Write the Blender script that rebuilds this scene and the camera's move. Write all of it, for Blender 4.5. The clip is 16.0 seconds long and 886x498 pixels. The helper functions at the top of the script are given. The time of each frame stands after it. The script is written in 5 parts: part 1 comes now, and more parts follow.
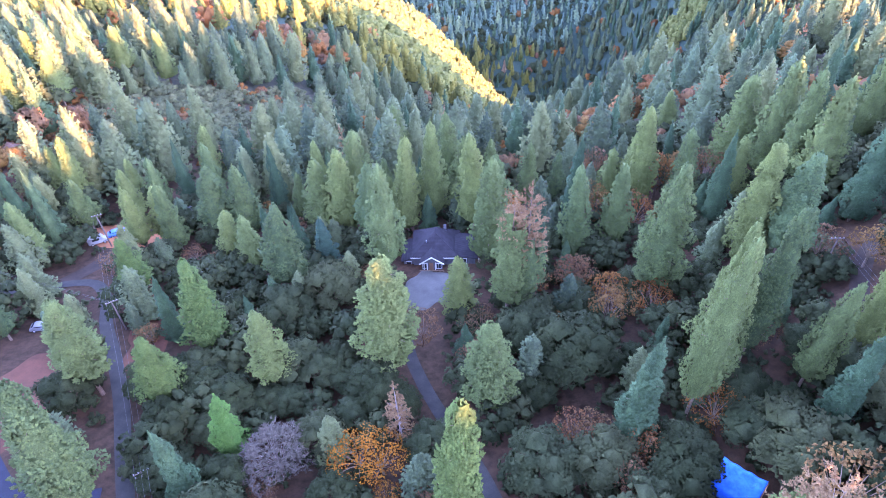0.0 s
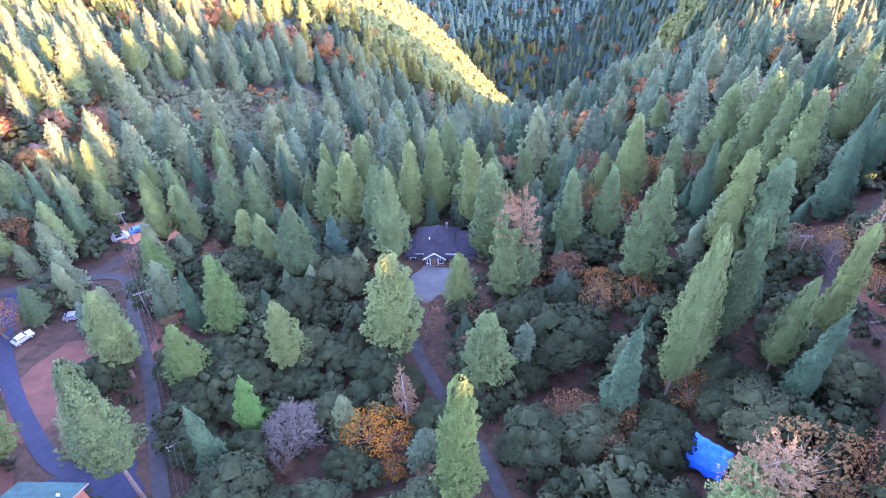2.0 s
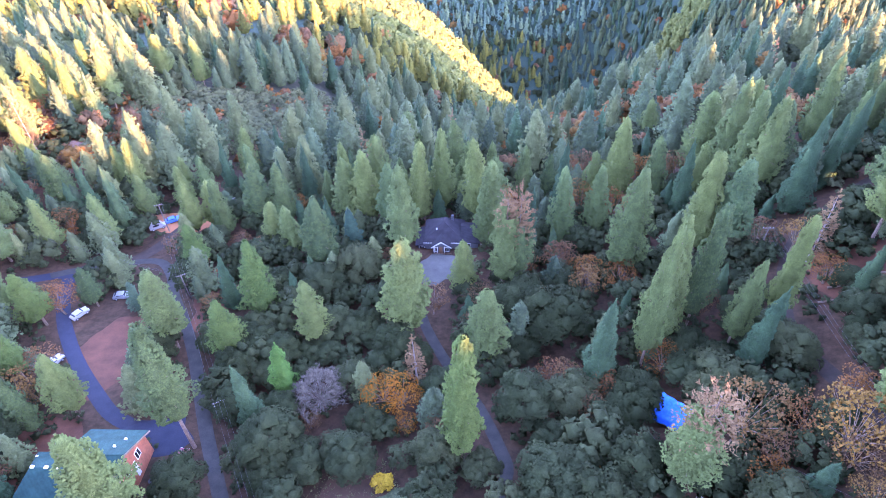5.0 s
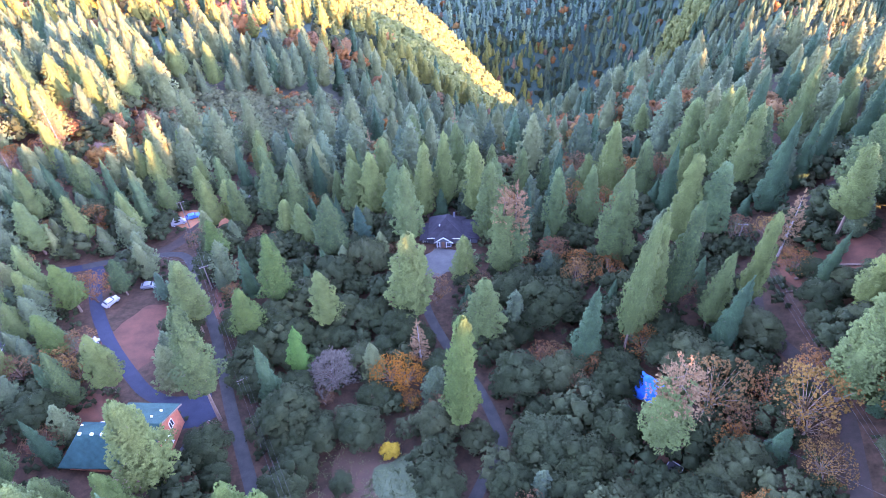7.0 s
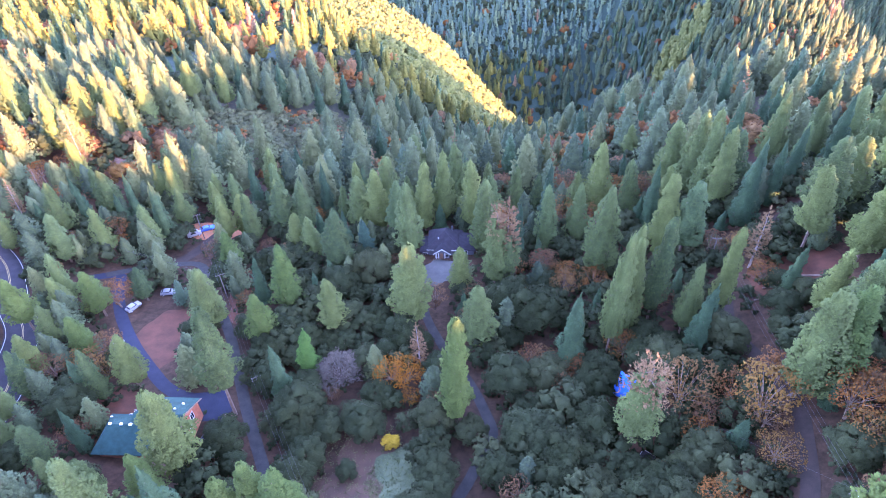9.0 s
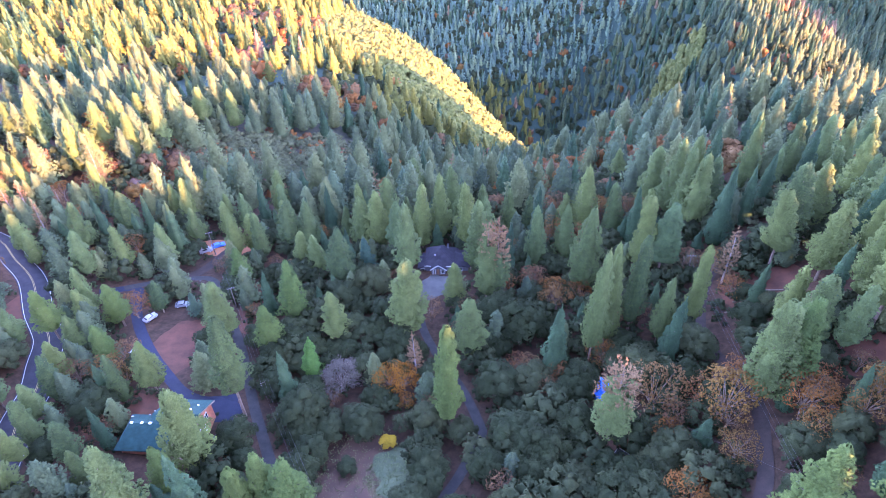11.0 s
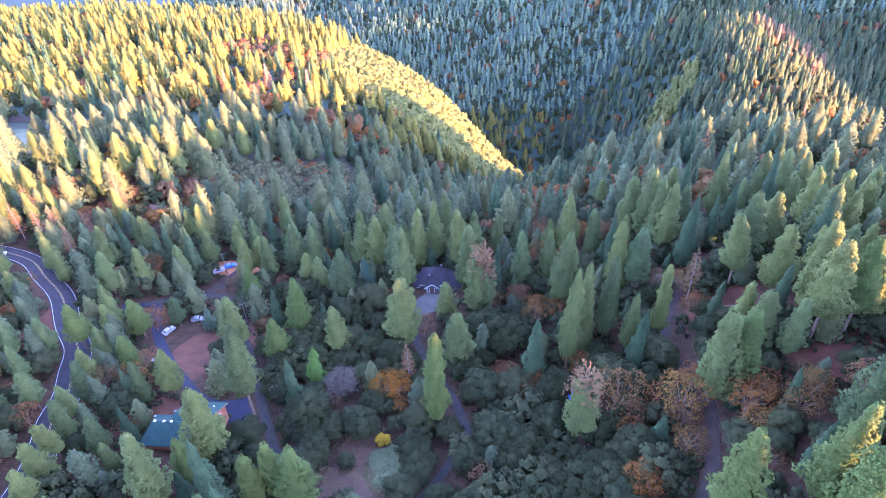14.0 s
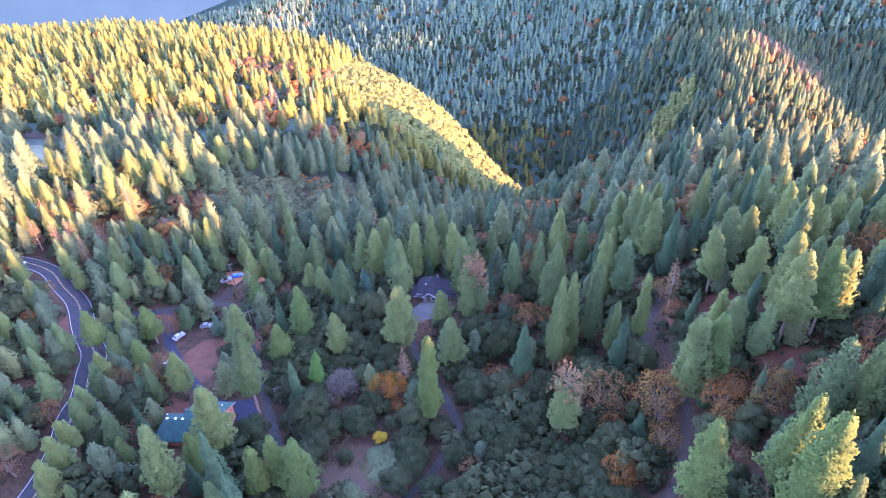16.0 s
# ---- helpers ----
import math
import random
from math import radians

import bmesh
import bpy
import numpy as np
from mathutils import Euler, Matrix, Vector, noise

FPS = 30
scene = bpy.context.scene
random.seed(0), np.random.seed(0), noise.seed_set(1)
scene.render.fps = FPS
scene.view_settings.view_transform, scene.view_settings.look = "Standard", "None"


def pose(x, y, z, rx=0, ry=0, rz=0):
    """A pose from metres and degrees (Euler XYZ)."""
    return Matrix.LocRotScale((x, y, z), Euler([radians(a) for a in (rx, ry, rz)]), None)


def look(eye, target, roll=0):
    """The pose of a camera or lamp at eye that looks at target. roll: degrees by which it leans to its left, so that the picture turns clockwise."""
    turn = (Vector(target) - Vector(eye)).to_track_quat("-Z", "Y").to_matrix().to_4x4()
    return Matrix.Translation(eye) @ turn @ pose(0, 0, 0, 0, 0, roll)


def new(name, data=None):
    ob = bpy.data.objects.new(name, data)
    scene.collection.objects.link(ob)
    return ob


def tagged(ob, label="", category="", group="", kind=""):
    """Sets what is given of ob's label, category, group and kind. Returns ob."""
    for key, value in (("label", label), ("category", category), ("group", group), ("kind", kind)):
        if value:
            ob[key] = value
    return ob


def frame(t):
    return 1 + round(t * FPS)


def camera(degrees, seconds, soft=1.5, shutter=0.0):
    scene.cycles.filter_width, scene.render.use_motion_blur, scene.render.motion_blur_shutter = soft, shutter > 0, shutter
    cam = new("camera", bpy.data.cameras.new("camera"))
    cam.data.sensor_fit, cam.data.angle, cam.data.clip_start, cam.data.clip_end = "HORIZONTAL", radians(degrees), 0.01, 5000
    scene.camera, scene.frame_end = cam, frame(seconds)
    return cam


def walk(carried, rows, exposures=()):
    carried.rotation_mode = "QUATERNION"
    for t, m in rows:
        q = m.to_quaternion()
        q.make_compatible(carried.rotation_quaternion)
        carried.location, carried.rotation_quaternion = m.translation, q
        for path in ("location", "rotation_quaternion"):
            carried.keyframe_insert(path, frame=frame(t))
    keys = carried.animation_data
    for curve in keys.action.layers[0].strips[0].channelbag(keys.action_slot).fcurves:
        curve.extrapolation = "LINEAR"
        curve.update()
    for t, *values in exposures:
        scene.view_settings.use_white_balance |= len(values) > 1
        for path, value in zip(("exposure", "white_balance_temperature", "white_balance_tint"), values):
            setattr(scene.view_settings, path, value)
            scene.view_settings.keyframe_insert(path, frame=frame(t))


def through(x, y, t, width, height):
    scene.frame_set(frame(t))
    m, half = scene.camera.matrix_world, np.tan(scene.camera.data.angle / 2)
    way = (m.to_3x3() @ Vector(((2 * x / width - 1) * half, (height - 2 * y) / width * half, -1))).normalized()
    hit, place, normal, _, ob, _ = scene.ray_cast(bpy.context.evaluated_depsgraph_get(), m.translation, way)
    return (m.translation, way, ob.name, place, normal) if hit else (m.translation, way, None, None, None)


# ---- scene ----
cam = camera(71.69, 16.0, 0.6)
PATH = [
    (0, look((0.00, -101.32, 78.85), (-3.71, -26.55, 12.55), -2.04)),
    (1.5, look((0.15, -106.26, 83.40), (-3.68, -31.78, 16.77), -2.01)),
    (3, look((0.20, -112.04, 88.01), (-3.88, -37.95, 20.97), -1.97)),
    (4, look((0.43, -116.15, 91.01), (-3.99, -42.26, 23.77), -2.01)),
    (6.5, look((1.12, -127.67, 99.08), (-4.06, -53.79, 31.88), -2.23)),
    (7, look((1.33, -129.94, 100.86), (-3.87, -56.13, 33.60), -2.17)),
    (8, look((2.10, -134.56, 104.31), (-3.34, -60.14, 37.75), -2.16)),
    (9, look((2.99, -139.22, 107.96), (-2.60, -63.84, 42.50), -1.98)),
    (11.5, look((6.30, -150.86, 116.65), (0.10, -73.05, 54.14), -1.95)),
    (12.5, look((7.90, -155.54, 119.66), (1.39, -76.82, 58.32), -2.03)),
    (13.5, look((9.11, -160.38, 122.85), (2.56, -80.87, 62.58), -1.95)),
    (14.5, look((10.55, -164.85, 125.54), (3.79, -84.57, 66.30), -1.89)),
    (16, look((12.90, -171.90, 129.60), (5.76, -90.63, 71.76), -1.99)),
]
walk(cam, PATH, [(0, 6.24, 6240, 61), (7, 6.13, 6220, 60), (12.5, 5.82, 6040, 60), (16, 5.71, 6000, 60)])

SKY_STRENGTH, SUN_STRENGTH = 0.10, 1.7
HAZE_GLOW = 0.03

# ---------- world and sun ----------
SUN_EL, SUN_AZ = radians(12.31), radians(129.73)  # azimuth from +y towards +x
to_sun = Vector((math.sin(SUN_AZ) * math.cos(SUN_EL), math.cos(SUN_AZ) * math.cos(SUN_EL), math.sin(SUN_EL)))
world = bpy.data.worlds.new("sky")
world.use_nodes = True
scene.world = world
sky = world.node_tree.nodes.new("ShaderNodeTexSky")
sky.sky_type, sky.sun_disc = "NISHITA", False
sky.sun_elevation, sky.sun_rotation = SUN_EL, SUN_AZ
sky.air_density, sky.dust_density, sky.ozone_density = 1.0, 0.4, 2.0
background = world.node_tree.nodes["Background"]
background.inputs["Strength"].default_value = SKY_STRENGTH
world.node_tree.links.new(sky.outputs["Color"], background.inputs["Color"])
sun_data = bpy.data.lights.new("sun", "SUN")
sun_data.energy, sun_data.angle, sun_data.color = SUN_STRENGTH, radians(0.5), (1.0, 0.52, 0.20)
sun = new("sun", sun_data)
sun.matrix_world = look((0, 0, 300), Vector((0, 0, 300)) - to_sun)

# ---------- materials ----------
def nodes_of(name):
    m = bpy.data.materials.new(name)
    m.use_nodes = True
    t = m.node_tree
    return m, t.nodes, t.links, t.nodes["Principled BSDF"]


def ramp_node(nodes, stops):
    r = nodes.new("ShaderNodeValToRGB")
    while len(r.color_ramp.elements) < len(stops):
        r.color_ramp.elements.new(0.5)
    for e, (p, c) in zip(r.color_ramp.elements, stops):
        e.position, e.color = p, (*c, 1)
    return r


def noise_node(nodes, links, scale, detail=4.0, rough=0.6, space="Object"):
    tc, n = nodes.new("ShaderNodeTexCoord"), nodes.new("ShaderNodeTexNoise")
    n.inputs["Scale"].default_value, n.inputs["Detail"].default_value, n.inputs["Roughness"].default_value = scale, detail, rough
    links.new(tc.outputs[space], n.inputs["Vector"])
    return n


def mixed(nodes, links, a, b, fac, mode="MIX"):
    m = nodes.new("ShaderNodeMix")
    m.data_type, m.blend_type = "RGBA", mode
    for socket, value in ((m.inputs[0], fac), (m.inputs[6], a), (m.inputs[7], b)):
        if isinstance(value, bpy.types.NodeSocket):
            links.new(value, socket)
        elif isinstance(value, tuple):
            socket.default_value = (*value, 1)
        else:
            socket.default_value = value
    return m.outputs[2]


def leaf_material(name, stops, joined=False, tip=(0.135, 0.165, 0.068), tip_part=0.32, through=0.2):
    """Needles or leaves: the tone goes with the tree, the fine variation with the twig."""
    m, nodes, links, b = nodes_of(name)
    ramp = ramp_node(nodes, stops)
    if joined:
        a = nodes.new("ShaderNodeAttribute")
        a.attribute_name = "tone"
        links.new(a.outputs["Fac"], ramp.inputs["Fac"])
    else:
        links.new(nodes.new("ShaderNodeObjectInfo").outputs["Random"], ramp.inputs["Fac"])
    island = nodes.new("ShaderNodeNewGeometry").outputs["Random Per Island"]
    fac = nodes.new("ShaderNodeMath")
    fac.operation = "MULTIPLY"
    links.new(island, fac.inputs[0])
    fac.inputs[1].default_value = tip_part
    colour = mixed(nodes, links, ramp.outputs["Color"], tip, fac.outputs[0])
    big = noise_node(nodes, links, 0.35, 2.0)
    shade = ramp_node(nodes, [(0.3, (0.72, 0.72, 0.72)), (0.7, (1.2, 1.2, 1.15))])
    links.new(big.outputs["Fac"], shade.inputs["Fac"])
    colour = mixed(nodes, links, colour, shade.outputs["Color"], 1.0, "MULTIPLY")
    grain = noise_node(nodes, links, 5.0, 3.0, 0.7)
    fine = ramp_node(nodes, [(0.35, (0.72, 0.73, 0.72)), (0.65, (1.24, 1.23, 1.20))])
    links.new(grain.outputs["Fac"], fine.inputs["Fac"])
    colour = mixed(nodes, links, colour, fine.outputs["Color"], 1.0, "MULTIPLY")
    links.new(colour, b.inputs["Base Color"])
    b.inputs["Roughness"].default_value = 0.75
    b.inputs["Specular IOR Level"].default_value = 0.08
    if through:
        tr, mix = nodes.new("ShaderNodeBsdfTranslucent"), nodes.new("ShaderNodeMixShader")
        links.new(colour, tr.inputs["Color"])
        mix.inputs["Fac"].default_value = through
        links.new(b.outputs["BSDF"], mix.inputs[1])
        links.new(tr.outputs["BSDF"], mix.inputs[2])
        links.new(mix.outputs["Shader"], nodes["Material Output"].inputs["Surface"])
    return m


def plain_material(name, colour, rough=0.8, metal=0.0, vary=0.25, scale=3.0, bump_by=0.0, random_by=0.0):
    m, nodes, links, b = nodes_of(name)
    n = noise_node(nodes, links, scale)
    lo, hi = tuple(c * (1 - vary) for c in colour), tuple(min(1, c * (1 + vary)) for c in colour)
    ramp = ramp_node(nodes, [(0.3, lo), (0.7, hi)])
    links.new(n.outputs["Fac"], ramp.inputs["Fac"])
    out = ramp.outputs["Color"]
    if random_by:
        r = ramp_node(nodes, [(0.0, (1 - random_by,) * 3), (1.0, (1 + random_by,) * 3)])
        links.new(nodes.new("ShaderNodeObjectInfo").outputs["Random"], r.inputs["Fac"])
        out = mixed(nodes, links, out, r.outputs["Color"], 1.0, "MULTIPLY")
    links.new(out, b.inputs["Base Color"])
    b.inputs["Roughness"].default_value, b.inputs["Metallic"].default_value = rough, metal
    if bump_by:
        bn = nodes.new("ShaderNodeBump")
        bn.inputs["Strength"].default_value, bn.inputs["Distance"].default_value = 0.6, bump_by
        fine = noise_node(nodes, links, scale * 6, 5.0)
        links.new(fine.outputs["Fac"], bn.inputs["Height"])
        links.new(bn.outputs["Normal"], b.inputs["Normal"])
    return m


def ground_material():
    m, nodes, links, b = nodes_of("forest_floor")
    wide, fine = noise_node(nodes, links, 0.035, 5.0), noise_node(nodes, links, 0.6, 6.0, 0.7)
    soil = ramp_node(nodes, [(0.25, (0.026, 0.015, 0.010)), (0.5, (0.052, 0.027, 0.016)), (0.75, (0.100, 0.046, 0.026))])
    links.new(fine.outputs["Fac"], soil.inputs["Fac"])
    litter = ramp_node(nodes, [(0.35, (0.022, 0.014, 0.009)), (0.7, (0.056, 0.032, 0.019))])
    links.new(fine.outputs["Fac"], litter.inputs["Fac"])
    cut = ramp_node(nodes, [(0.50, (0, 0, 0)), (0.66, (1, 1, 1))])
    links.new(wide.outputs["Fac"], cut.inputs["Fac"])
    tc, sep = nodes.new("ShaderNodeTexCoord"), nodes.new("ShaderNodeSeparateXYZ")
    links.new(tc.outputs["Object"], sep.inputs[0])
    far_away = ramp_node(nodes, [(0.0, (0, 0, 0)), (1.0, (1, 1, 1))])
    reach = nodes.new("ShaderNodeMapRange")
    reach.inputs["From Min"].default_value, reach.inputs["From Max"].default_value = 60, 220
    links.new(sep.outputs["Y"], reach.inputs["Value"])
    links.new(reach.outputs["Result"], far_away.inputs["Fac"])
    brush = ramp_node(nodes, [(0.3, (0.011, 0.027, 0.021)), (0.7, (0.034, 0.058, 0.040))])
    links.new(fine.outputs["Fac"], brush.inputs["Fac"])
    near_colour = mixed(nodes, links, litter.outputs["Color"], soil.outputs["Color"], cut.outputs["Color"])
    links.new(mixed(nodes, links, near_colour, brush.outputs["Color"], far_away.outputs["Color"]), b.inputs["Base Color"])
    b.inputs["Roughness"].default_value = 0.95
    b.inputs["Specular IOR Level"].default_value = 0.1
    bn = nodes.new("ShaderNodeBump")
    bn.inputs["Strength"].default_value, bn.inputs["Distance"].default_value = 0.8, 0.25
    links.new(fine.outputs["Fac"], bn.inputs["Height"])
    links.new(bn.outputs["Normal"], b.inputs["Normal"])
    return m


PINE_STOPS = [(0.0, (0.028, 0.052, 0.024)), (0.35, (0.054, 0.080, 0.029)), (0.7, (0.083, 0.108, 0.033)), (1.0, (0.044, 0.081, 0.037))]
# bluer than PINE_STOPS: a tint of distance haze mixed into the colour
HAZED_SLOPE_STOPS = [(0.0, (0.028, 0.049, 0.033)), (0.35, (0.052, 0.075, 0.040)), (0.7, (0.087, 0.103, 0.043)), (1.0, (0.043, 0.080, 0.051))]
FIR_STOPS = [(0.0, (0.020, 0.046, 0.023)), (0.6, (0.030, 0.064, 0.030)), (1.0, (0.044, 0.077, 0.033))]
OAK_STOPS = [(0.0, (0.015, 0.023, 0.009)), (0.5, (0.021, 0.032, 0.014)), (1.0, (0.035, 0.044, 0.019))]
FALL_STOPS = [(0.0, (0.099, 0.037, 0.017)), (0.3, (0.142, 0.056, 0.013)), (0.55, (0.099, 0.050, 0.030)), (0.8, (0.074, 0.044, 0.027)), (1.0, (0.125, 0.069, 0.017))]
DEAD_STOPS = [(0.0, (0.144, 0.083, 0.043)), (1.0, (0.171, 0.105, 0.055))]
leaf_pine = leaf_material("pine_needles", PINE_STOPS, tip=(0.099, 0.134, 0.039))
leaf_fir = leaf_material("fir_needles", FIR_STOPS, tip=(0.046, 0.094, 0.062))
leaf_oak = leaf_material("live_oak_leaves", OAK_STOPS, tip=(0.039, 0.049, 0.023))
leaf_fall = leaf_material("autumn_oak_leaves", FALL_STOPS, tip=(0.22, 0.11, 0.03))
leaf_dead = leaf_material("dead_needles", DEAD_STOPS, tip=(0.166, 0.107, 0.059))
leaf_lime = leaf_material("bright_pine_needles", [(0.0, (0.037, 0.072, 0.021)), (1.0, (0.059, 0.092, 0.026))], tip=(0.092, 0.119, 0.031))
leaf_cedar = leaf_material("cedar_sprays", [(0.0, (0.039, 0.103, 0.023)), (1.0, (0.042, 0.108, 0.024))], tip=(0.069, 0.138, 0.031))
leaf_spruce = leaf_material("blue_spruce_needles", [(0.0, (0.024, 0.058, 0.039)), (1.0, (0.026, 0.061, 0.042))], tip=(0.044, 0.091, 0.064))
leaf_gold = leaf_material("orange_oak_leaves", [(0.0, (0.222, 0.080, 0.011)), (1.0, (0.254, 0.099, 0.012))], tip=(0.317, 0.140, 0.017))
leaf_yellow = leaf_material("yellow_leaves", [(0.0, (0.30, 0.19, 0.018)), (1.0, (0.34, 0.22, 0.022))], tip=(0.38, 0.26, 0.035))
twig_lilac = leaf_material("bare_lilac_grey_twigs", [(0.0, (0.074, 0.064, 0.053)), (1.0, (0.084, 0.074, 0.061))], tip=(0.134, 0.116, 0.096), through=0.1)
leaf_brush = leaf_material("grey_green_brush", [(0.0, (0.037, 0.048, 0.024)), (1.0, (0.073, 0.083, 0.040))], True, tip=(0.107, 0.114, 0.058))
grass_mat = leaf_material("dry_grass", [(0.0, (0.09, 0.13, 0.05)), (1.0, (0.17, 0.20, 0.09))], True, tip=(0.20, 0.25, 0.12))
woods_pine = leaf_material("far_pine_needles", HAZED_SLOPE_STOPS, True, tip=(0.086, 0.114, 0.046))
# extra blue in these needles imitates haze over the far slopes
far_hazed_green = leaf_material("distant_hazed_conifer_needles", [(0.0, (0.050, 0.097, 0.086)), (0.5, (0.073, 0.131, 0.094)), (1.0, (0.124, 0.167, 0.087))], True, tip=(0.115, 0.145, 0.066))
# sunlit version of the pine needles: low sun's warmth and brightness are in the colour
woods_sunlit_ridge = leaf_material("sunlit_ridge_pine_needles", [(0.0, (0.050, 0.064, 0.020)), (0.35, (0.095, 0.097, 0.024)), (0.7, (0.135, 0.126, 0.027)), (1.0, (0.073, 0.094, 0.030))], True, tip=(0.177, 0.153, 0.032))
woods_fir = leaf_material("far_fir_needles", FIR_STOPS, True, tip=(0.046, 0.094, 0.062))
woods_oak = leaf_material("far_live_oak_leaves", OAK_STOPS, True, tip=(0.039, 0.049, 0.023))
woods_hill_oak = leaf_material("olive_oak_leaves", [(0.0, (0.063, 0.080, 0.025)), (0.5, (0.083, 0.097, 0.028)), (1.0, (0.104, 0.109, 0.031))], True, tip=(0.125, 0.129, 0.037))
woods_fall = leaf_material("far_autumn_leaves", FALL_STOPS, True, tip=(0.22, 0.11, 0.03))
woods_dead = leaf_material("far_dead_needles", DEAD_STOPS, True, tip=(0.21, 0.138, 0.10))
bark = plain_material("bark", (0.11, 0.075, 0.055), 0.95, 0, 0.4, 2.0, 0.04)
grey_wood = plain_material("grey_dead_wood", (0.17, 0.14, 0.13), 0.9, 0, 0.25, 2.0)
floor_mat = ground_material()
# ---------- the lie of the land ----------
def softplus(v, w):
    return w * np.logaddexp(0.0, np.asarray(v, float) / w)


def bump(v):
    return np.exp(-np.square(v))


def smooth(a, b, v):
    u = np.clip((np.asarray(v, float) - a) / (b - a), 0, 1)
    return u * u * (3 - 2 * u)


def relief(x, y):
    """Height above the mean slope, at x, y measured along it."""
    x, y = np.asarray(x, float), np.asarray(y, float)
    z = -0.5 + 0 * x
    # draw in front of the house, bank on the left, flank on the right
    z = z - 3.8 * bump((x + 28) / 34) * bump((y + 70) / 27)
    z = z + 2.2 * bump((x + 5) / 22) * bump((y - 2) / 20)
    z = z + 0.30 * (softplus(-x - 94, 7) - softplus(-x - 150, 20)) * (1 - smooth(60, 200, y))
    flank = 0.50 * (softplus(x - 34, 8) - softplus(x - 90, 14))
    z = z + flank * (1 - smooth(170, 420, x)) * (1 - 0.55 * smooth(-20, 60, y) - 0.45 * smooth(60, 330, y))
    # the creek: it starts beyond the house and falls away, bending to the right
    along = softplus(y - 45, 25) - softplus(y - 720, 60)
    centre = -25 + 0.27 * softplus(y - 60, 30)
    width = 75 + 0.22 * softplus(y - 60, 40)
    side = np.where(x < centre, 0.72, 1.0)
    z = z - 0.34 * along * bump((x - centre) / (width * side)) * (1 - smooth(760, 1020, y))
    # plateau on the left, rising a little to its far edge
    z = z + 22 * smooth(100, 520, y) * smooth(-60, -260, x) * (1 - smooth(620, 900, y))
    # beyond the right flank the land drops, then a spur comes in from the right
    z = z - 150 * smooth(50, 300, x) * smooth(130 - 0.5 * np.clip(x - 150, 0, 150), 330 - 0.5 * np.clip(x - 150, 0, 150), y)
    z = z + 215 * bump((x - 305) / 165) * bump((y - 740) / 230)
    # deep valley behind the plateau and the long slope on its far side
    brink = np.clip(y - (600 - 0.6 * (x + 206)), -1e4, 1e4)
    z = z - 170 * smooth(0, 190, np.where(x < -206, y - 600 + 0.25 * (x + 206), brink)) * smooth(330, 120, x)
    far = np.clip(850 - 0.8 * x, 640, 1200)
    z = z + 0.50 * softplus(y - far, 40) - 0.34 * softplus(y - 1500, 120)
    z = z - 0.30 * softplus(-x - 560, 80) * smooth(700, 1100, y)
    z = z + 0.24 * softplus(x - 300, 80) * smooth(750, 1000, y)
    # unseen ridge in the low sun's way, notched to let sun onto two pines
    s, p = 0.755 * x - 0.656 * y, 0.656 * x + 0.755 * y
    ridge = 0.220 * softplus(s - 300, 50) - 0.18 * softplus(s - 830, 60)
    z = z + ridge * (1 - 0.96 * smooth(-45, 95, p)) * (1 - 0.52 * bump((p + 38) / 12))
    # land on the right lowered so that the sun reaches the oak hillside
    z = z - 125 * smooth(200, 430, x) * smooth(180, 420, p) * (1 - smooth(400, 600, y))
    # unseen hill off to the right, added to shade the far slopes
    hill = bump((s - 500) / 150) * smooth(725, 845, p) * (1 - smooth(1150, 1500, p))
    z = z + (150 - z) * hill
    # unevenness
    z = z + 1.1 * np.sin(x / 37 + 1.3) * np.sin(y / 43 + 0.4) * smooth(20, 90, np.hypot(x + 20, y + 30))
    z = z + 7 * np.sin(x / 95 + 0.7 + y / 230) * np.sin(y / 120) * smooth(220, 500, y)
    return z


# the whole country falls away to the north; the mean slope turns about a line through y = -60
FALL = radians(10.5)
FALL_COS, FALL_SIN = math.cos(FALL), math.sin(FALL)


def laid(x, y, z):
    """A place given along and above the mean slope, in the upright world."""
    return x, -60 + (y + 60) * FALL_COS + z * FALL_SIN, -(y + 60) * FALL_SIN + z * FALL_COS


def along_slope(x, y):
    """Where the ground at x, y lies along the mean slope."""
    x, y = np.asarray(x, float), np.asarray(y, float)
    u = y + 0 * x
    for _ in range(4):
        u = -60 + (y + 60 - FALL_SIN * relief(x, u)) / FALL_COS
    return u


def land(x, y):
    """Height of the ground, in metres, at x, y (numbers or arrays)."""
    u = along_slope(x, y)
    return relief(x, u) * FALL_COS - (u + 60) * FALL_SIN


def set_down(thing, x, y):
    """Moves a thing that was drawn to the mean slope's level at x, y to its place on the slope."""
    spot = Vector(laid(x, y, 0)) - Vector((x, y, 0))
    thing.matrix_basis = Matrix.Translation(spot) @ thing.matrix_basis
    return thing

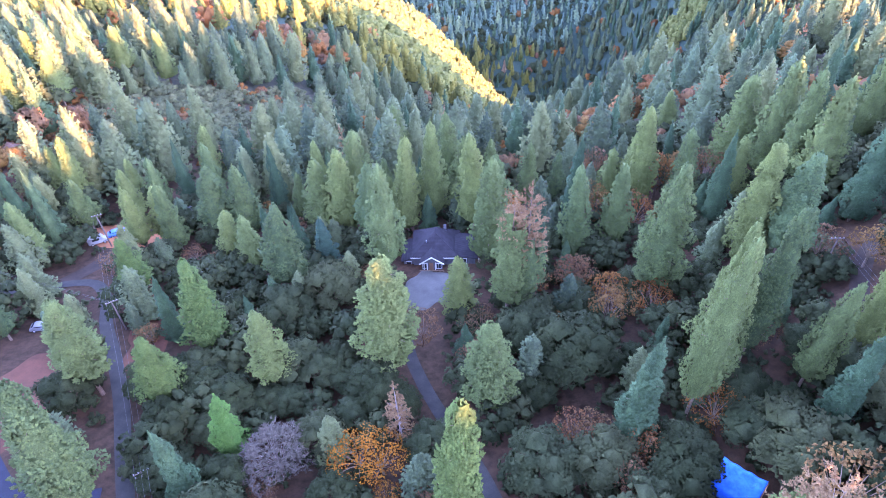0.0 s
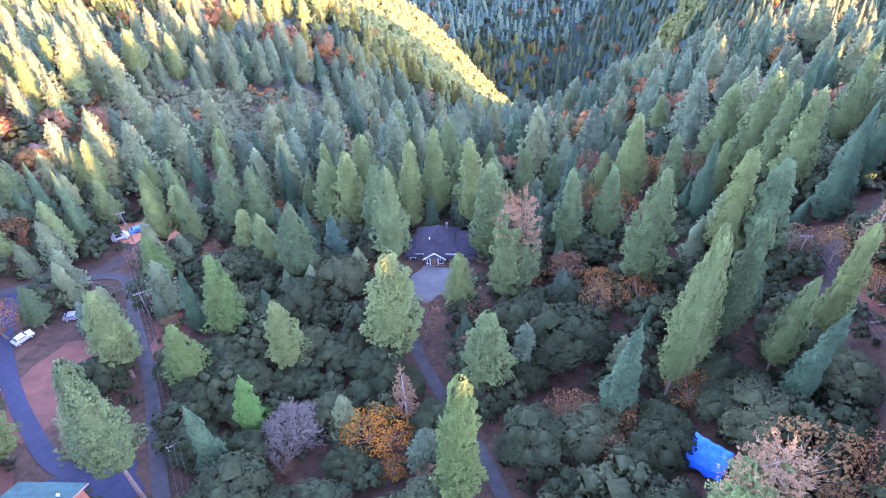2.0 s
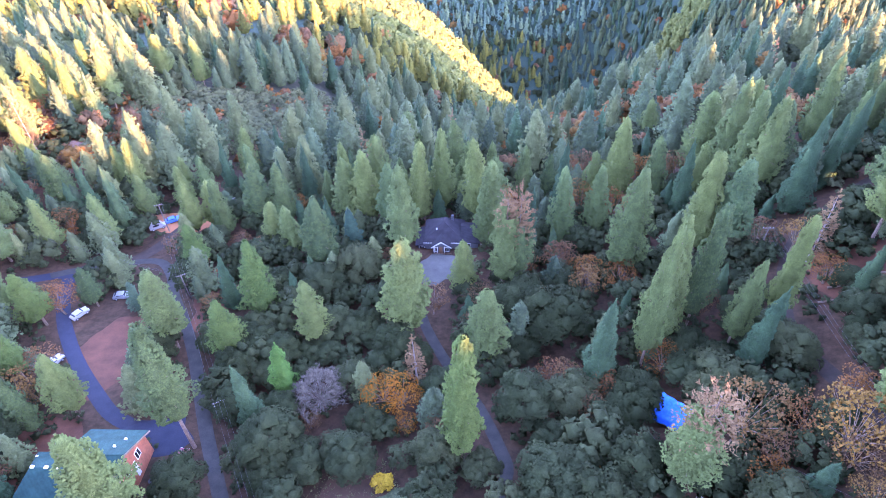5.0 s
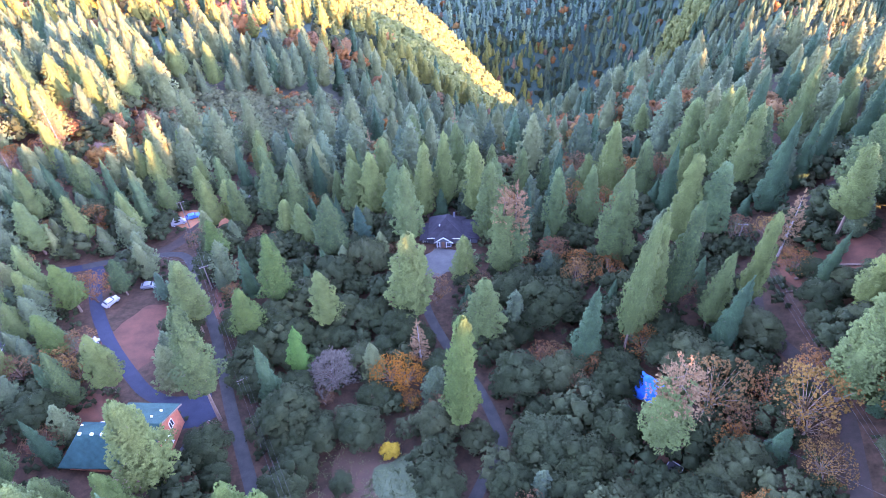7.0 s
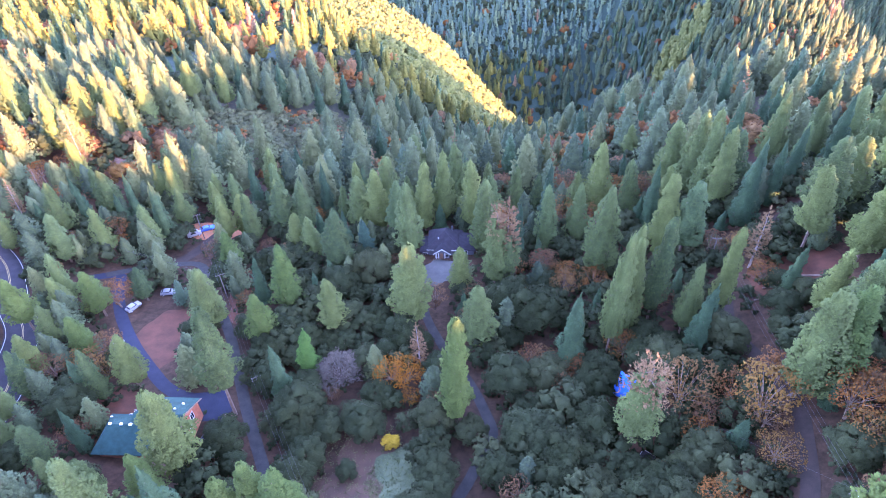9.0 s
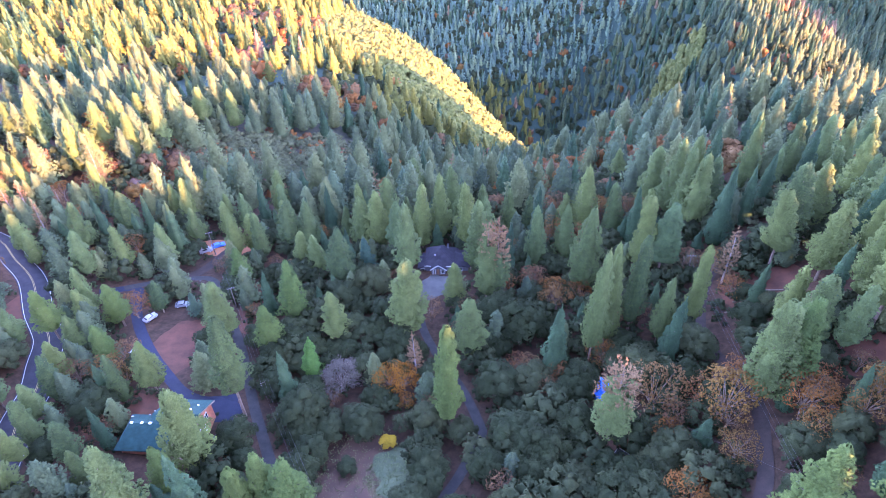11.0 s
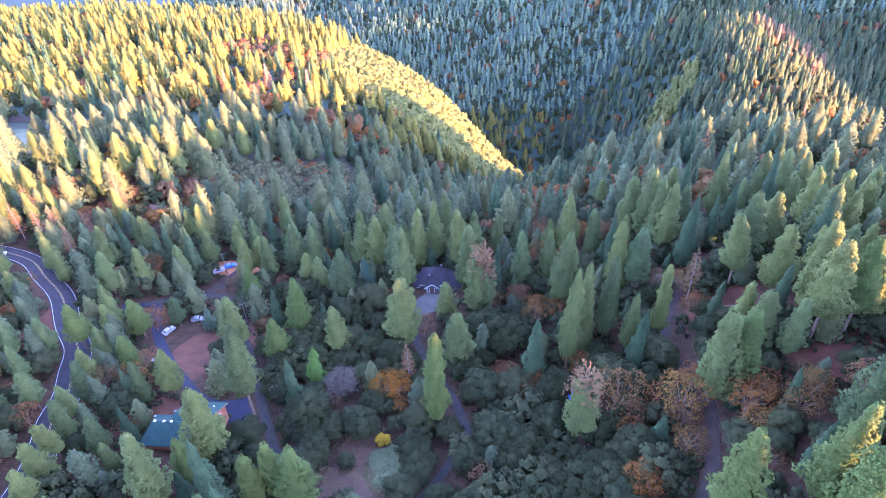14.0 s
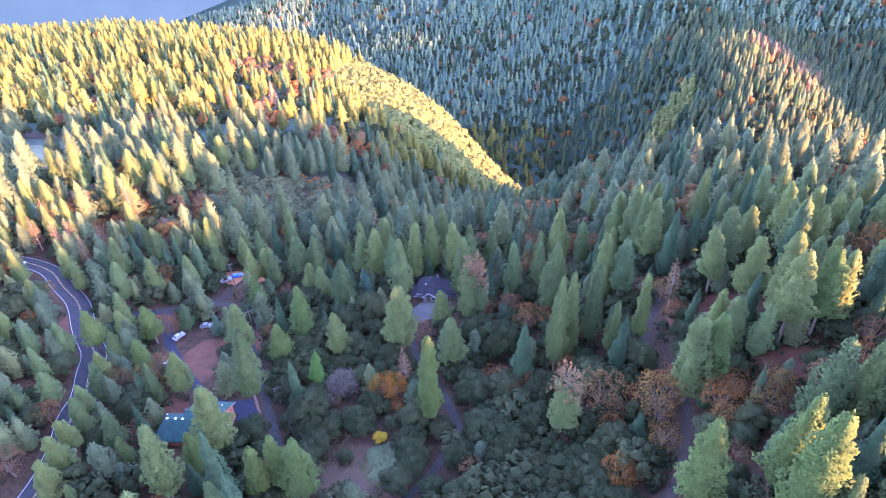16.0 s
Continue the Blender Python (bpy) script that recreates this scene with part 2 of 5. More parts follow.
# ---------- meshes ----------
def mesh_of(name, verts, tris, material, tone=None, smooth_faces=False, outward=None):
    me = bpy.data.meshes.new(name)
    verts, tris = np.asarray(verts, np.float32), np.asarray(tris, np.int32)
    me.vertices.add(len(verts))
    me.vertices.foreach_set("co", verts.ravel())
    me.loops.add(tris.size)
    me.loops.foreach_set("vertex_index", tris.ravel())
    me.polygons.add(len(tris))
    me.polygons.foreach_set("loop_start", np.arange(0, tris.size, tris.shape[1], dtype=np.int32))
    me.polygons.foreach_set("use_smooth", np.full(len(tris), smooth_faces))
    if tone is not None:
        me.attributes.new("tone", "FLOAT", "FACE").data.foreach_set("value", np.asarray(tone, np.float32))
    if material:
        me.materials.append(material)
    me.update(calc_edges=True)
    if outward is not None:
        # leaf clumps take the light softly, partly as the crown's rounded whole
        own = np.empty(len(verts) * 3, np.float32)
        me.vertices.foreach_get("normal", own)
        me.normals_split_custom_set_from_vertices(unit(0.45 * unit(np.asarray(outward, float)) + 0.55 * own.reshape(-1, 3)))
    return me


def from_stem(v):
    """The way out of a crown, at its points."""
    r = np.hypot(v[:, 0], v[:, 1])
    return np.stack([v[:, 0], v[:, 1], 0.45 * r + 0.3], 1)


def part(name, data, material, parent, label=""):
    """Links a bmesh, or a finished mesh, as one object under a thing or a part."""
    if isinstance(data, bmesh.types.BMesh):
        me = bpy.data.meshes.new(name)
        data.to_mesh(me)
        data.free()
        if material:
            me.materials.append(material)
    else:
        me = data
    ob = new(name, me)
    ob.parent = parent
    return tagged(ob, label)


def unit(v):
    return v / np.maximum(np.linalg.norm(v, axis=-1, keepdims=True), 1e-9)


def blades(rng, centres, ways, count, length, width):
    """Leaf sprays: at every centre some pointed blades that fan out round the given way."""
    n = len(centres) * count
    c = np.repeat(centres, count, 0)
    d = unit(np.repeat(ways, count, 0) * 0.75 + rng.normal(0, 0.62, (n, 3)))
    side = unit(np.cross(d, rng.normal(0, 1, (n, 3))))
    ln, wd = length * rng.uniform(0.65, 1.3, (n, 1)), width * rng.uniform(0.7, 1.3, (n, 1))
    a, b, tip = c - d * ln * 0.35 - side * wd * 0.5, c - d * ln * 0.35 + side * wd * 0.5, c + d * ln * 0.65
    return np.stack([a, b, tip], 1).reshape(-1, 3), np.arange(n * 3).reshape(-1, 3)


def tube(points, radii, sides=5):
    """A tapered stem along points."""
    points = np.asarray(points, float)
    v, f = [], []
    for k, (p, r) in enumerate(zip(points, radii)):
        d = unit(points[min(k + 1, len(points) - 1)] - points[max(k - 1, 0)])
        e = unit(np.cross(d, (0.3, 1.0, 0.12)))
        g = np.cross(d, e)
        for s in range(sides):
            w = 2 * math.pi * s / sides
            v.append(p + r * (math.cos(w) * e + math.sin(w) * g))
        if k:
            for s in range(sides):
                i, j = (k - 1) * sides + s, (k - 1) * sides + (s + 1) % sides
                f += [(i, j, j + sides), (i, j + sides, i + sides)]
    return np.array(v), np.array(f)


def joined(pieces):
    vs, fs, at = [], [], 0
    for v, f in pieces:
        vs.append(v)
        fs.append(np.asarray(f) + at)
        at += len(v)
    return np.concatenate(vs), np.concatenate(fs)


def tufts(rng, centres, ways, size, long=0.75, sides=4):
    """Dense clumps of needles or leaves: a small open bud at every centre, pointing the given way."""
    n, k = len(centres), sides
    s = size * rng.uniform(0.65, 1.35, (n, 1))
    a = unit(ways + rng.normal(0, 0.34, (n, 3)))
    e = unit(np.cross(a, rng.normal(0, 1, (n, 3))))
    g = np.cross(a, e)
    v = np.empty((n, k + 1, 3))
    for j in range(k):
        w = 2 * math.pi * j / k
        v[:, j] = centres - a * s * rng.uniform(0.2, 0.5, (n, 1)) + (e * math.cos(w) + g * math.sin(w)) * s * rng.uniform(0.5, 0.95, (n, 1))
    v[:, k] = centres + a * s * long
    f = np.array([(j, (j + 1) % k, k) for j in range(k)])
    return v.reshape(-1, 3), (f[None] + (k + 1) * np.arange(n)[:, None, None]).reshape(-1, 3)


def heart(rng, heights, radii, sides):
    """The dense inside of a crown: an uneven closed body round the stem."""
    k = len(heights)
    w = np.linspace(0, 2 * np.pi, sides, endpoint=False)[None] + rng.uniform(0, 0.5, (k, 1))
    r = np.asarray(radii)[:, None] * rng.uniform(0.8, 1.2, (k, sides))
    v = np.stack([r * np.cos(w), r * np.sin(w), np.repeat(np.asarray(heights)[:, None], sides, 1)], -1).reshape(-1, 3)
    i = np.arange(k * sides).reshape(k, sides)
    n = np.roll(i, -1, 1)
    f = np.concatenate([np.stack([i[:-1], n[:-1], n[1:]], -1).reshape(-1, 3), np.stack([i[:-1], n[1:], i[1:]], -1).reshape(-1, 3)])
    return v, f


def outline(q, wide, full):
    """How far a conifer's boughs reach, from the crown's foot (0) to its tip (1)."""
    return wide * (1 - q) ** full * np.clip(0.5 + 3.2 * q, 0, 1)


def needle_crown(rng, high, wide, base, count, size, full, droop=0.0, bough=1.9, bend=(0.0, 0.0), sides=9, rings=8, bud=4):
    """A conifer's crown: boughs in whorls, each a cushion of tufts, round a dense heart."""
    u = (np.arange(count) + 0.5) / count
    q = 1 - (1 - u * 0.992) ** (1 / (1 + full))
    az = np.arange(count) * 2.39996 + rng.normal(0, 0.15, count)
    tall = high * (1 - base)
    rows = max(4, int(tall / bough))
    at = q * rows + 0.35 * np.sin(az * 2 + rng.uniform(0, 6))
    row = np.clip(at.astype(int), 0, rows - 1)
    cells = np.clip((2 * np.pi * outline((row + 0.5) / rows, wide, full) / (bough * 1.25)).astype(int), 3, 24)
    col = np.mod((az / (2 * np.pi) + 0.37 * row) * cells, cells)
    table = rng.uniform(0.58, 1.16, (rows, 24))
    swell = 1.04 - 0.28 * np.abs(2 * (at - row) - 1) ** 2 - 0.24 * np.abs(2 * (col - col.astype(int)) - 1) ** 2
    lobes = 1 + 0.10 * np.sin(az * 2 + rng.uniform(0, 6) + 3 * q)
    r = outline(q, wide, full) * table[row, col.astype(int)] * swell * lobes * rng.uniform(0.86, 1.06, count) + 0.12
    h = high * (base + (1 - base) * q) + r * (0.10 - 0.45 * droop) + rng.normal(0, 0.15 * size, count)
    c = np.stack([np.cos(az) * r + bend[0] * h * h / high, np.sin(az) * r + bend[1] * h * h / high, h], 1)
    way = np.stack([np.cos(az), np.sin(az), 0.75 - 1.1 * droop + 0.7 * q], 1)
    body = tufts(rng, c, unit(way), size, 0.75, bud)
    m = np.linspace(0.0, 0.97, rings)
    lift = high * (base + (1 - base) * m)
    core, f = heart(rng, lift, 0.56 * outline(m, wide, full) + 0.05, sides)
    core[:, 0] += bend[0] * core[:, 2] ** 2 / high
    core[:, 1] += bend[1] * core[:, 2] ** 2 / high
    tip = np.array([[bend[0] * high * k * k, bend[1] * high * k * k, high * k] for k in (0.95, 0.97, 0.99)])
    return joined([body, (core, f), tufts(rng, tip, np.tile([0, 0, 1.0], (3, 1)), size * 0.8, 1.3)])


def far_conifer(rng, high, wide, base, count, size, full, droop=0.0, sides=7):
    """A small conifer crown for the far slopes."""
    return needle_crown(rng, high, wide, base, count, size, full, droop, 2.6, (0.0, 0.0), sides, sides - 2, 3)


def far_crown(rng, high, wide, count, size):
    """A small round crown for the far slopes: a lobed dome of clumps."""
    d = unit(rng.normal(0, 1, (count, 3)))
    d[:, 2] = np.abs(d[:, 2] + 0.15)
    r = 0.80 + 0.16 * np.sin(np.arctan2(d[:, 1], d[:, 0]) * 3 + rng.uniform(0, 6)) + rng.uniform(-0.08, 0.12, count)
    c = d * r[:, None] * (wide, wide, high * 0.62) + (0, 0, high * 0.30)
    m = np.array([0.0, 0.3, 0.6, 0.85])
    return joined([tufts(rng, c, d, size), heart(rng, high * m, 0.68 * wide * np.sqrt(1 - m * m), 7)])


def conifer(seed, high, wide, base, count, size, full=0.7, droop=0.0, lean=0.02, bud=3):
    """Crown, trunk and limbs of a conifer."""
    rng = np.random.default_rng(seed)
    bend = rng.normal(0, lean, 2)
    crown = needle_crown(rng, high, wide, base, count, size, full, droop, 1.9, bend, bud=bud)
    axis = lambda h: np.stack([bend[0] * h * h / high, bend[1] * h * h / high, h], -1)
    trunk = tube(axis(np.linspace(-0.02, 0.90, 7) * high), np.linspace(high * 0.0125 + 0.05, 0.04, 7), 6)
    limbs = []
    for k in range(28):
        q = (k + rng.uniform(0, 1)) / 29 - 0.10
        az, root = k * 2.4, axis(np.array(high * (base + (1 - base) * q)))
        reach = outline(max(q, 0.02), wide, full) * (0.8 if q > 0 else rng.uniform(0.2, 0.6))
        tip = root + np.array([math.cos(az), math.sin(az), 0.12 - 0.4 * droop]) * reach
        limbs.append(tube([root, tip], (0.05 + reach * 0.012, 0.02), 3))
    return crown, trunk, joined(limbs)


def gaunt_conifer(seed, high, wide, base, limbs, sprays, fan, length, width, full=0.75, droop=0.0, thin=1.0, lean=0.02):
    """Crown and wood of a dying conifer: limbs with dry, open sprays. Returns crown, trunk, limbs."""
    rng = np.random.default_rng(seed)
    bend = rng.normal(0, lean, 2)
    u = base + (1 - base) * (1 - np.sqrt(1 - (np.arange(limbs) + rng.uniform(0.2, 0.8, limbs)) / (limbs + 0.5) * 0.985))
    az = np.arange(limbs) * 2.4 + rng.uniform(-0.5, 0.5, limbs)
    q = (u - base) / (1 - base)
    lobes = 1 + 0.16 * np.sin(az * 2 + rng.uniform(0, 6)) + 0.10 * np.sin(q * 17 + rng.uniform(0, 6))
    reach = wide * (1 - q) ** full * np.clip(0.55 + q * 3.5, 0, 1) * lobes * rng.uniform(0.72, 1.12, limbs) + 0.25
    out = np.stack([np.cos(az), np.sin(az), np.zeros(limbs)], 1)
    axis = lambda h: np.stack([bend[0] * h * (h / high), bend[1] * h * (h / high), h], -1)
    root = axis(u * high)
    f = rng.uniform(0.25, 1.0, (limbs, sprays)) ** 0.7
    keep = rng.uniform(0, 1, (limbs, sprays)) < thin
    lift = 0.32 - 0.5 * droop + 0.5 * q
    c = root[:, None] + out[:, None] * (f * reach[:, None])[..., None]
    c[..., 2] += f * reach[:, None] * lift[:, None] - droop * 0.35 * f**2 * reach[:, None]
    across = np.stack([-np.sin(az), np.cos(az), np.zeros(limbs)], 1)
    c += across[:, None] * (rng.normal(0, 0.20, (limbs, sprays)) * reach[:, None] * f)[..., None]
    c[..., 2] += rng.normal(0, 0.03 * wide, (limbs, sprays))
    way = np.repeat(unit(out + np.array([0, 0, 0.55 - droop]))[:, None], sprays, 1)
    c, way = c[keep], way[keep]
    top = axis(np.linspace(0.84, 0.985, 12) * high) + rng.normal(0, 0.16, (12, 3)) * np.linspace(1.6, 0.3, 12)[:, None]
    c, way = np.concatenate([c, top]), np.concatenate([way, np.tile([0, 0, 1.0], (12, 1))])
    crown = blades(rng, c, way, fan, length, width)
    r0 = high * 0.0125 + 0.05
    wood = [tube(axis(np.linspace(-0.02, 0.90, 7) * high), np.linspace(r0, 0.04, 7), 6)]
    for k in range(0, limbs, 3):
        tip = root[k] + out[k] * reach[k] * 0.8 + (0, 0, lift[k] * reach[k] * 0.8)
        wood.append(tube([root[k] - (0, 0, 0.1), tip], (0.05 + reach[k] * 0.012, 0.02), 3))
    return crown, wood[0], joined(wood[1:])


def broadleaf(seed, high, wide, base, limbs, count, size, thin=1.0, core=True, shreds=0):
    """Crown, trunk and limbs of a round, lobed tree: limbs that fork into cushions of leaf clumps."""
    rng = np.random.default_rng(seed)
    k = np.arange(limbs)
    el = np.arcsin(np.clip(-0.25 + 1.23 * (k + 0.5) / limbs, -1, 1))
    az = k * 2.4 + rng.uniform(-0.4, 0.4, limbs)
    way = np.stack([np.cos(az) * np.cos(el), np.sin(az) * np.cos(el), np.sin(el)], 1)
    mid = np.array([0, 0, high * (base + (1 - base) * 0.42)])
    half = np.array([wide, wide, high * (1 - base) * 0.5])
    lobe = mid + way * half * rng.uniform(0.50, 0.84, (limbs, 1))
    girth = wide * rng.uniform(0.22, 0.46, limbs)
    d = unit(rng.normal(0, 1, (limbs, count, 3)) + way[:, None] * 0.55 + (0, 0, 0.25))
    c = lobe[:, None] + d * (girth[:, None] * rng.uniform(0.78, 1.0, (limbs, count)))[..., None] * (1, 1, 0.8)
    keep = rng.uniform(0, 1, (limbs, count)) < thin
    pieces = [tufts(rng, c[keep], d[keep], size, 0.6, 3)]
    if shreds:
        loose = c[keep] + d[keep] * size * 0.3
        pieces.append(blades(rng, loose[::3], d[keep][::3], shreds, size * 0.9, size * 0.5))
    if core:
        ball = np.array([(1, 0, 0), (0, 1, 0), (-1, 0, 0), (0, -1, 0), (0, 0, 1), (0, 0, -1)], float)
        faces = np.array([(0, 1, 4), (1, 2, 4), (2, 3, 4), (3, 0, 4), (1, 0, 5), (2, 1, 5), (3, 2, 5), (0, 3, 5)])
        pieces += [(lobe[j] + ball * girth[j] * 0.78, faces) for j in range(limbs)]
    fork = np.array([rng.normal(0, 0.2), rng.normal(0, 0.2), high * base])
    trunk = tube([(0, 0, -0.4), fork * (0.6, 0.6, 0.5), fork], (high * 0.026, high * 0.022, high * 0.018), 6)
    wood = [tube([fork, (fork + lobe[j]) / 2 + (0, 0, 0.3), lobe[j] + way[j] * girth[j] * 0.5], (high * 0.007, high * 0.0045, 0.015), 3) for j in range(limbs)]
    return joined(pieces), trunk, joined(wood)


def twiggy(seed, high, wide, base, limbs, sprays, fan, length, width):
    """Twigs, trunk and limbs of a leafless tree."""
    rng = np.random.default_rng(seed)
    _, trunk, wood = broadleaf(seed, high, wide, base, limbs, 1, 0.1, core=False)
    k = np.arange(limbs)
    el, az = np.arcsin(np.clip(-0.2 + 1.18 * (k + 0.5) / limbs, -1, 1)), k * 2.4
    way = np.stack([np.cos(az) * np.cos(el), np.sin(az) * np.cos(el), np.sin(el)], 1)
    lobe = np.array([0, 0, high * 0.5]) + way * (wide, wide, high * 0.45) * rng.uniform(0.5, 0.85, (limbs, 1))
    d = unit(rng.normal(0, 1, (limbs, sprays, 3)) + way[:, None] * 0.55)
    c = lobe[:, None] + d * (wide * 0.34 * rng.uniform(0.3, 1.0, (limbs, sprays)))[..., None]
    return blades(rng, c.reshape(-1, 3), unit(d + (0, 0, 0.25)).reshape(-1, 3), fan, length, width), trunk, wood


# height 1:1 in metres; things are scaled from these
PINES = [conifer(10 + k, 26, 4.1 + 0.35 * (k % 3), 0.14 + 0.06 * (k % 4), 4200, 0.29, 0.52 + 0.08 * (k % 3)) for k in range(6)]
FIRS = [conifer(30 + k, 24, 3.8, 0.05, 3800, 0.27, 0.90, 0.35) for k in range(3)]
DEADS = [gaunt_conifer(40 + k, 25, 3.6, 0.18, 90, 9, 6, 0.65, 0.20, 0.8, 0.1, 0.85) for k in range(2)]
PINES_LIGHT = [conifer(90 + k, 26, 4.6 + 0.4 * (k % 3), 0.10 + 0.05 * (k % 4), 2000, 0.42, 0.60 + 0.07 * (k % 3)) for k in range(6)]
OAKS = [broadleaf(50 + k, 12, 5.4, 0.10, 34, 84, 0.30) for k in range(4)]
FALLS = [broadleaf(60 + k, 13, 4.0 + 0.5 * k, 0.22, 17 + 2 * k, 54, 0.27, 0.62, False, 2) for k in range(5)]
TWIGS = [twiggy(70, 7, 3.9, 0.12, 34, 40, 4, 0.60, 0.09)]
SHRUBS = [broadleaf(80 + k, 3, 2.1, 0.02, 7, 18, 0.34) for k in range(4)]

# ---------- ground ----------
def steps(spans):
    out = [spans[0][0]]
    for a, b, d in spans:
        out += list(np.linspace(a, b, max(1, round((b - a) / d)) + 1)[1:])
    return np.array(out)


gx = steps([(-4000, -900, 150), (-900, -260, 20), (-260, 240, 2.5), (240, 900, 20), (900, 1500, 50), (1500, 4000, 250)])
gy = steps([(-4000, -1000, 250), (-1000, -400, 40), (-400, -180, 15), (-180, 160, 2.5), (160, 1000, 14), (1000, 2000, 40), (2000, 4000, 150)])
X, Y = np.meshgrid(gx, gy)
nx, ny = len(gx), len(gy)
idx = np.arange(nx * ny).reshape(ny, nx)
quads = np.stack([idx[:-1, :-1], idx[:-1, 1:], idx[1:, 1:], idx[1:, :-1]], -1).reshape(-1, 4)
ground = new("ground", mesh_of("ground", np.stack([X, Y, land(X, Y)], -1).reshape(-1, 3), quads, floor_mat, smooth_faces=True))
tagged(ground, "red-brown forest floor with pine litter and bare soil", "ground", kind="structure")

# ---------- woods ----------
def scattered(rng, x0, x1, y0, y1, gap):
    """Places on a shaken grid."""
    gx_, gy_ = np.meshgrid(np.arange(x0, x1, gap), np.arange(y0, y1, gap))
    p = np.stack([gx_.ravel(), gy_.ravel()], 1)
    return p + rng.uniform(-0.45, 0.45, p.shape) * gap


def wood_of(name, forms, places, heights, widths, material, label, category, rng, sink=0.3):
    """Many far trees of one kind, joined."""
    if not len(places):
        return None
    vs, fs, ts, ns, at = [], [], [], [], 0
    which, turn, tone = rng.integers(0, len(forms), len(places)), rng.uniform(0, 6.28, len(places)), rng.uniform(0, 1, len(places))
    zs = land(places[:, 0], places[:, 1])
    for (px, py), z, k, a, t, h, w in zip(places, zs, which, turn, tone, heights, widths):
        v, f = forms[k]
        c, s = math.cos(a) * w, math.sin(a) * w
        q = np.empty_like(v)
        q[:, 0], q[:, 1], q[:, 2] = v[:, 0] * c - v[:, 1] * s + px, v[:, 0] * s + v[:, 1] * c + py, v[:, 2] * h + z - sink
        vs.append(q)
        ns.append(from_stem(q - (px, py, 0)))
        fs.append(f + at)
        ts.append(np.full(len(f), t))
        at += len(v)
    ob = new(name, mesh_of(name, np.concatenate(vs), np.concatenate(fs), material, np.concatenate(ts), True, np.concatenate(ns)))
    return tagged(ob, label, category, kind="stuff")


def seen_from_air(p, far):
    """The part of the country that the valley opens to."""
    d = p - np.array([6.0, -187.0])
    ok = (np.abs(np.arctan2(d[:, 0] + 0.04 * d[:, 1], d[:, 1])) < radians(42)) & (d[:, 1] < far)
    # not what lies behind a hill
    top = land(p[:, 0], p[:, 1]) + 26
    for u in np.linspace(0.1, 0.97, 40):
        ok &= land(6 + d[:, 0] * u, -187 + d[:, 1] * u) + 4 < 132 + (top - 132) * u + 6
    return ok


def oak_hill(p):
    """The hillside of small round oaks."""
    return bump((p[:, 0] + 20) / 120) * bump((p[:, 1] - 480) / 170) > 0.30


def spur_nose(p):
    """The sunlit oaks on the nose of the spur."""
    return bump((p[:, 0] - 272) / 26) * bump((p[:, 1] - 672) / 30) > 0.35


def woods(tag, y0, y1, x_half, gap, forms, seed, green, autumn=1.0, x_min=-9000, x_max=9000):
    rng = np.random.default_rng(seed)
    p = scattered(rng, -x_half, x_half, y0, y1, gap)
    p = p[seen_from_air(p, 5000) & (p[:, 0] >= x_min) & (p[:, 0] < x_max)]
    sunny = bump((p[:, 0] + 170) / 90) * bump((p[:, 1] - 250) / 130)  # the sunny plateau bears open woods
    p = p[rng.uniform(0, 1, len(p)) < 0.92 - 0.5 * sunny]
    if y0 < 300:
        p = p[~open_ground(p[:, 0], p[:, 1])]
        room = np.array([min(math.hypot(x - a, y - b) for a, b, _ in planted) for x, y in p])
        p = p[room > 4.5]
    patch = np.sin(p[:, 0] / 61 + 2) * np.sin(p[:, 1] / 47) + 0.5 * np.sin(p[:, 0] / 23 + p[:, 1] / 31)
    draw = rng.uniform(0, 1, len(p))
    groves = bump((p[:, 0] + 188) / 42) * bump((p[:, 1] - 398) / 34) + bump((p[:, 0] + 98) / 22) * bump((p[:, 1] - 215) / 22) + bump((p[:, 0] - 60) / 45) * bump((p[:, 1] - 75) / 25)
    fall = draw < autumn * (0.05 + 0.10 * (patch > 0.6)) + 0.55 * groves
    oak = (draw > 0.80 - 0.12 * (patch < -0.4)) & ~fall
    dead = (draw > 0.30) & (draw < 0.30 + 0.004 + 0.35 * (bump((p[:, 0] - 425) / 50) * bump((p[:, 1] - 700) / 70) > 0.3)) & ~fall & ~oak
    fir = (draw > 0.33) & (draw < 0.48) & ~fall & ~oak & ~dead
    # one hillside bears nothing but oaks, which are set apart
    hill = oak_hill(p) | spur_nose(p)
    fall, oak, fir, dead = fall & ~hill, oak & ~hill, fir & ~hill, dead & ~hill
    pine = ~(fall | oak | dead | fir | hill)
    for name, some, key, mat, label, cat, h0, h1 in (
            (f"{tag}_pine_woods", pine, "pine", green, "green pine woods covering the slopes", "woods", 0.5, 1.12),
            (f"{tag}_fir_woods", fir, "fir", woods_fir, "blue-green firs among the pine woods", "woods", 0.65, 1.1),
            (f"{tag}_oak_woods", oak, "oak", woods_oak, "grey-green evergreen oaks on the slopes", "woods", 0.7, 1.2),
            (f"{tag}_autumn_woods", fall, "fall", woods_fall, "rust and orange autumn oaks in the woods", "woods", 0.75, 1.25),
            (f"{tag}_dead_pines", dead, "dead", woods_dead, "pinkish dead pines standing in the woods", "woods", 0.75, 1.1)):
        q = p[some]
        h = rng.uniform(h0, h1, len(q))
        wood_of(name, forms[key], q, h, h * rng.uniform(0.92, 1.25, len(q)), mat, label, cat, rng)



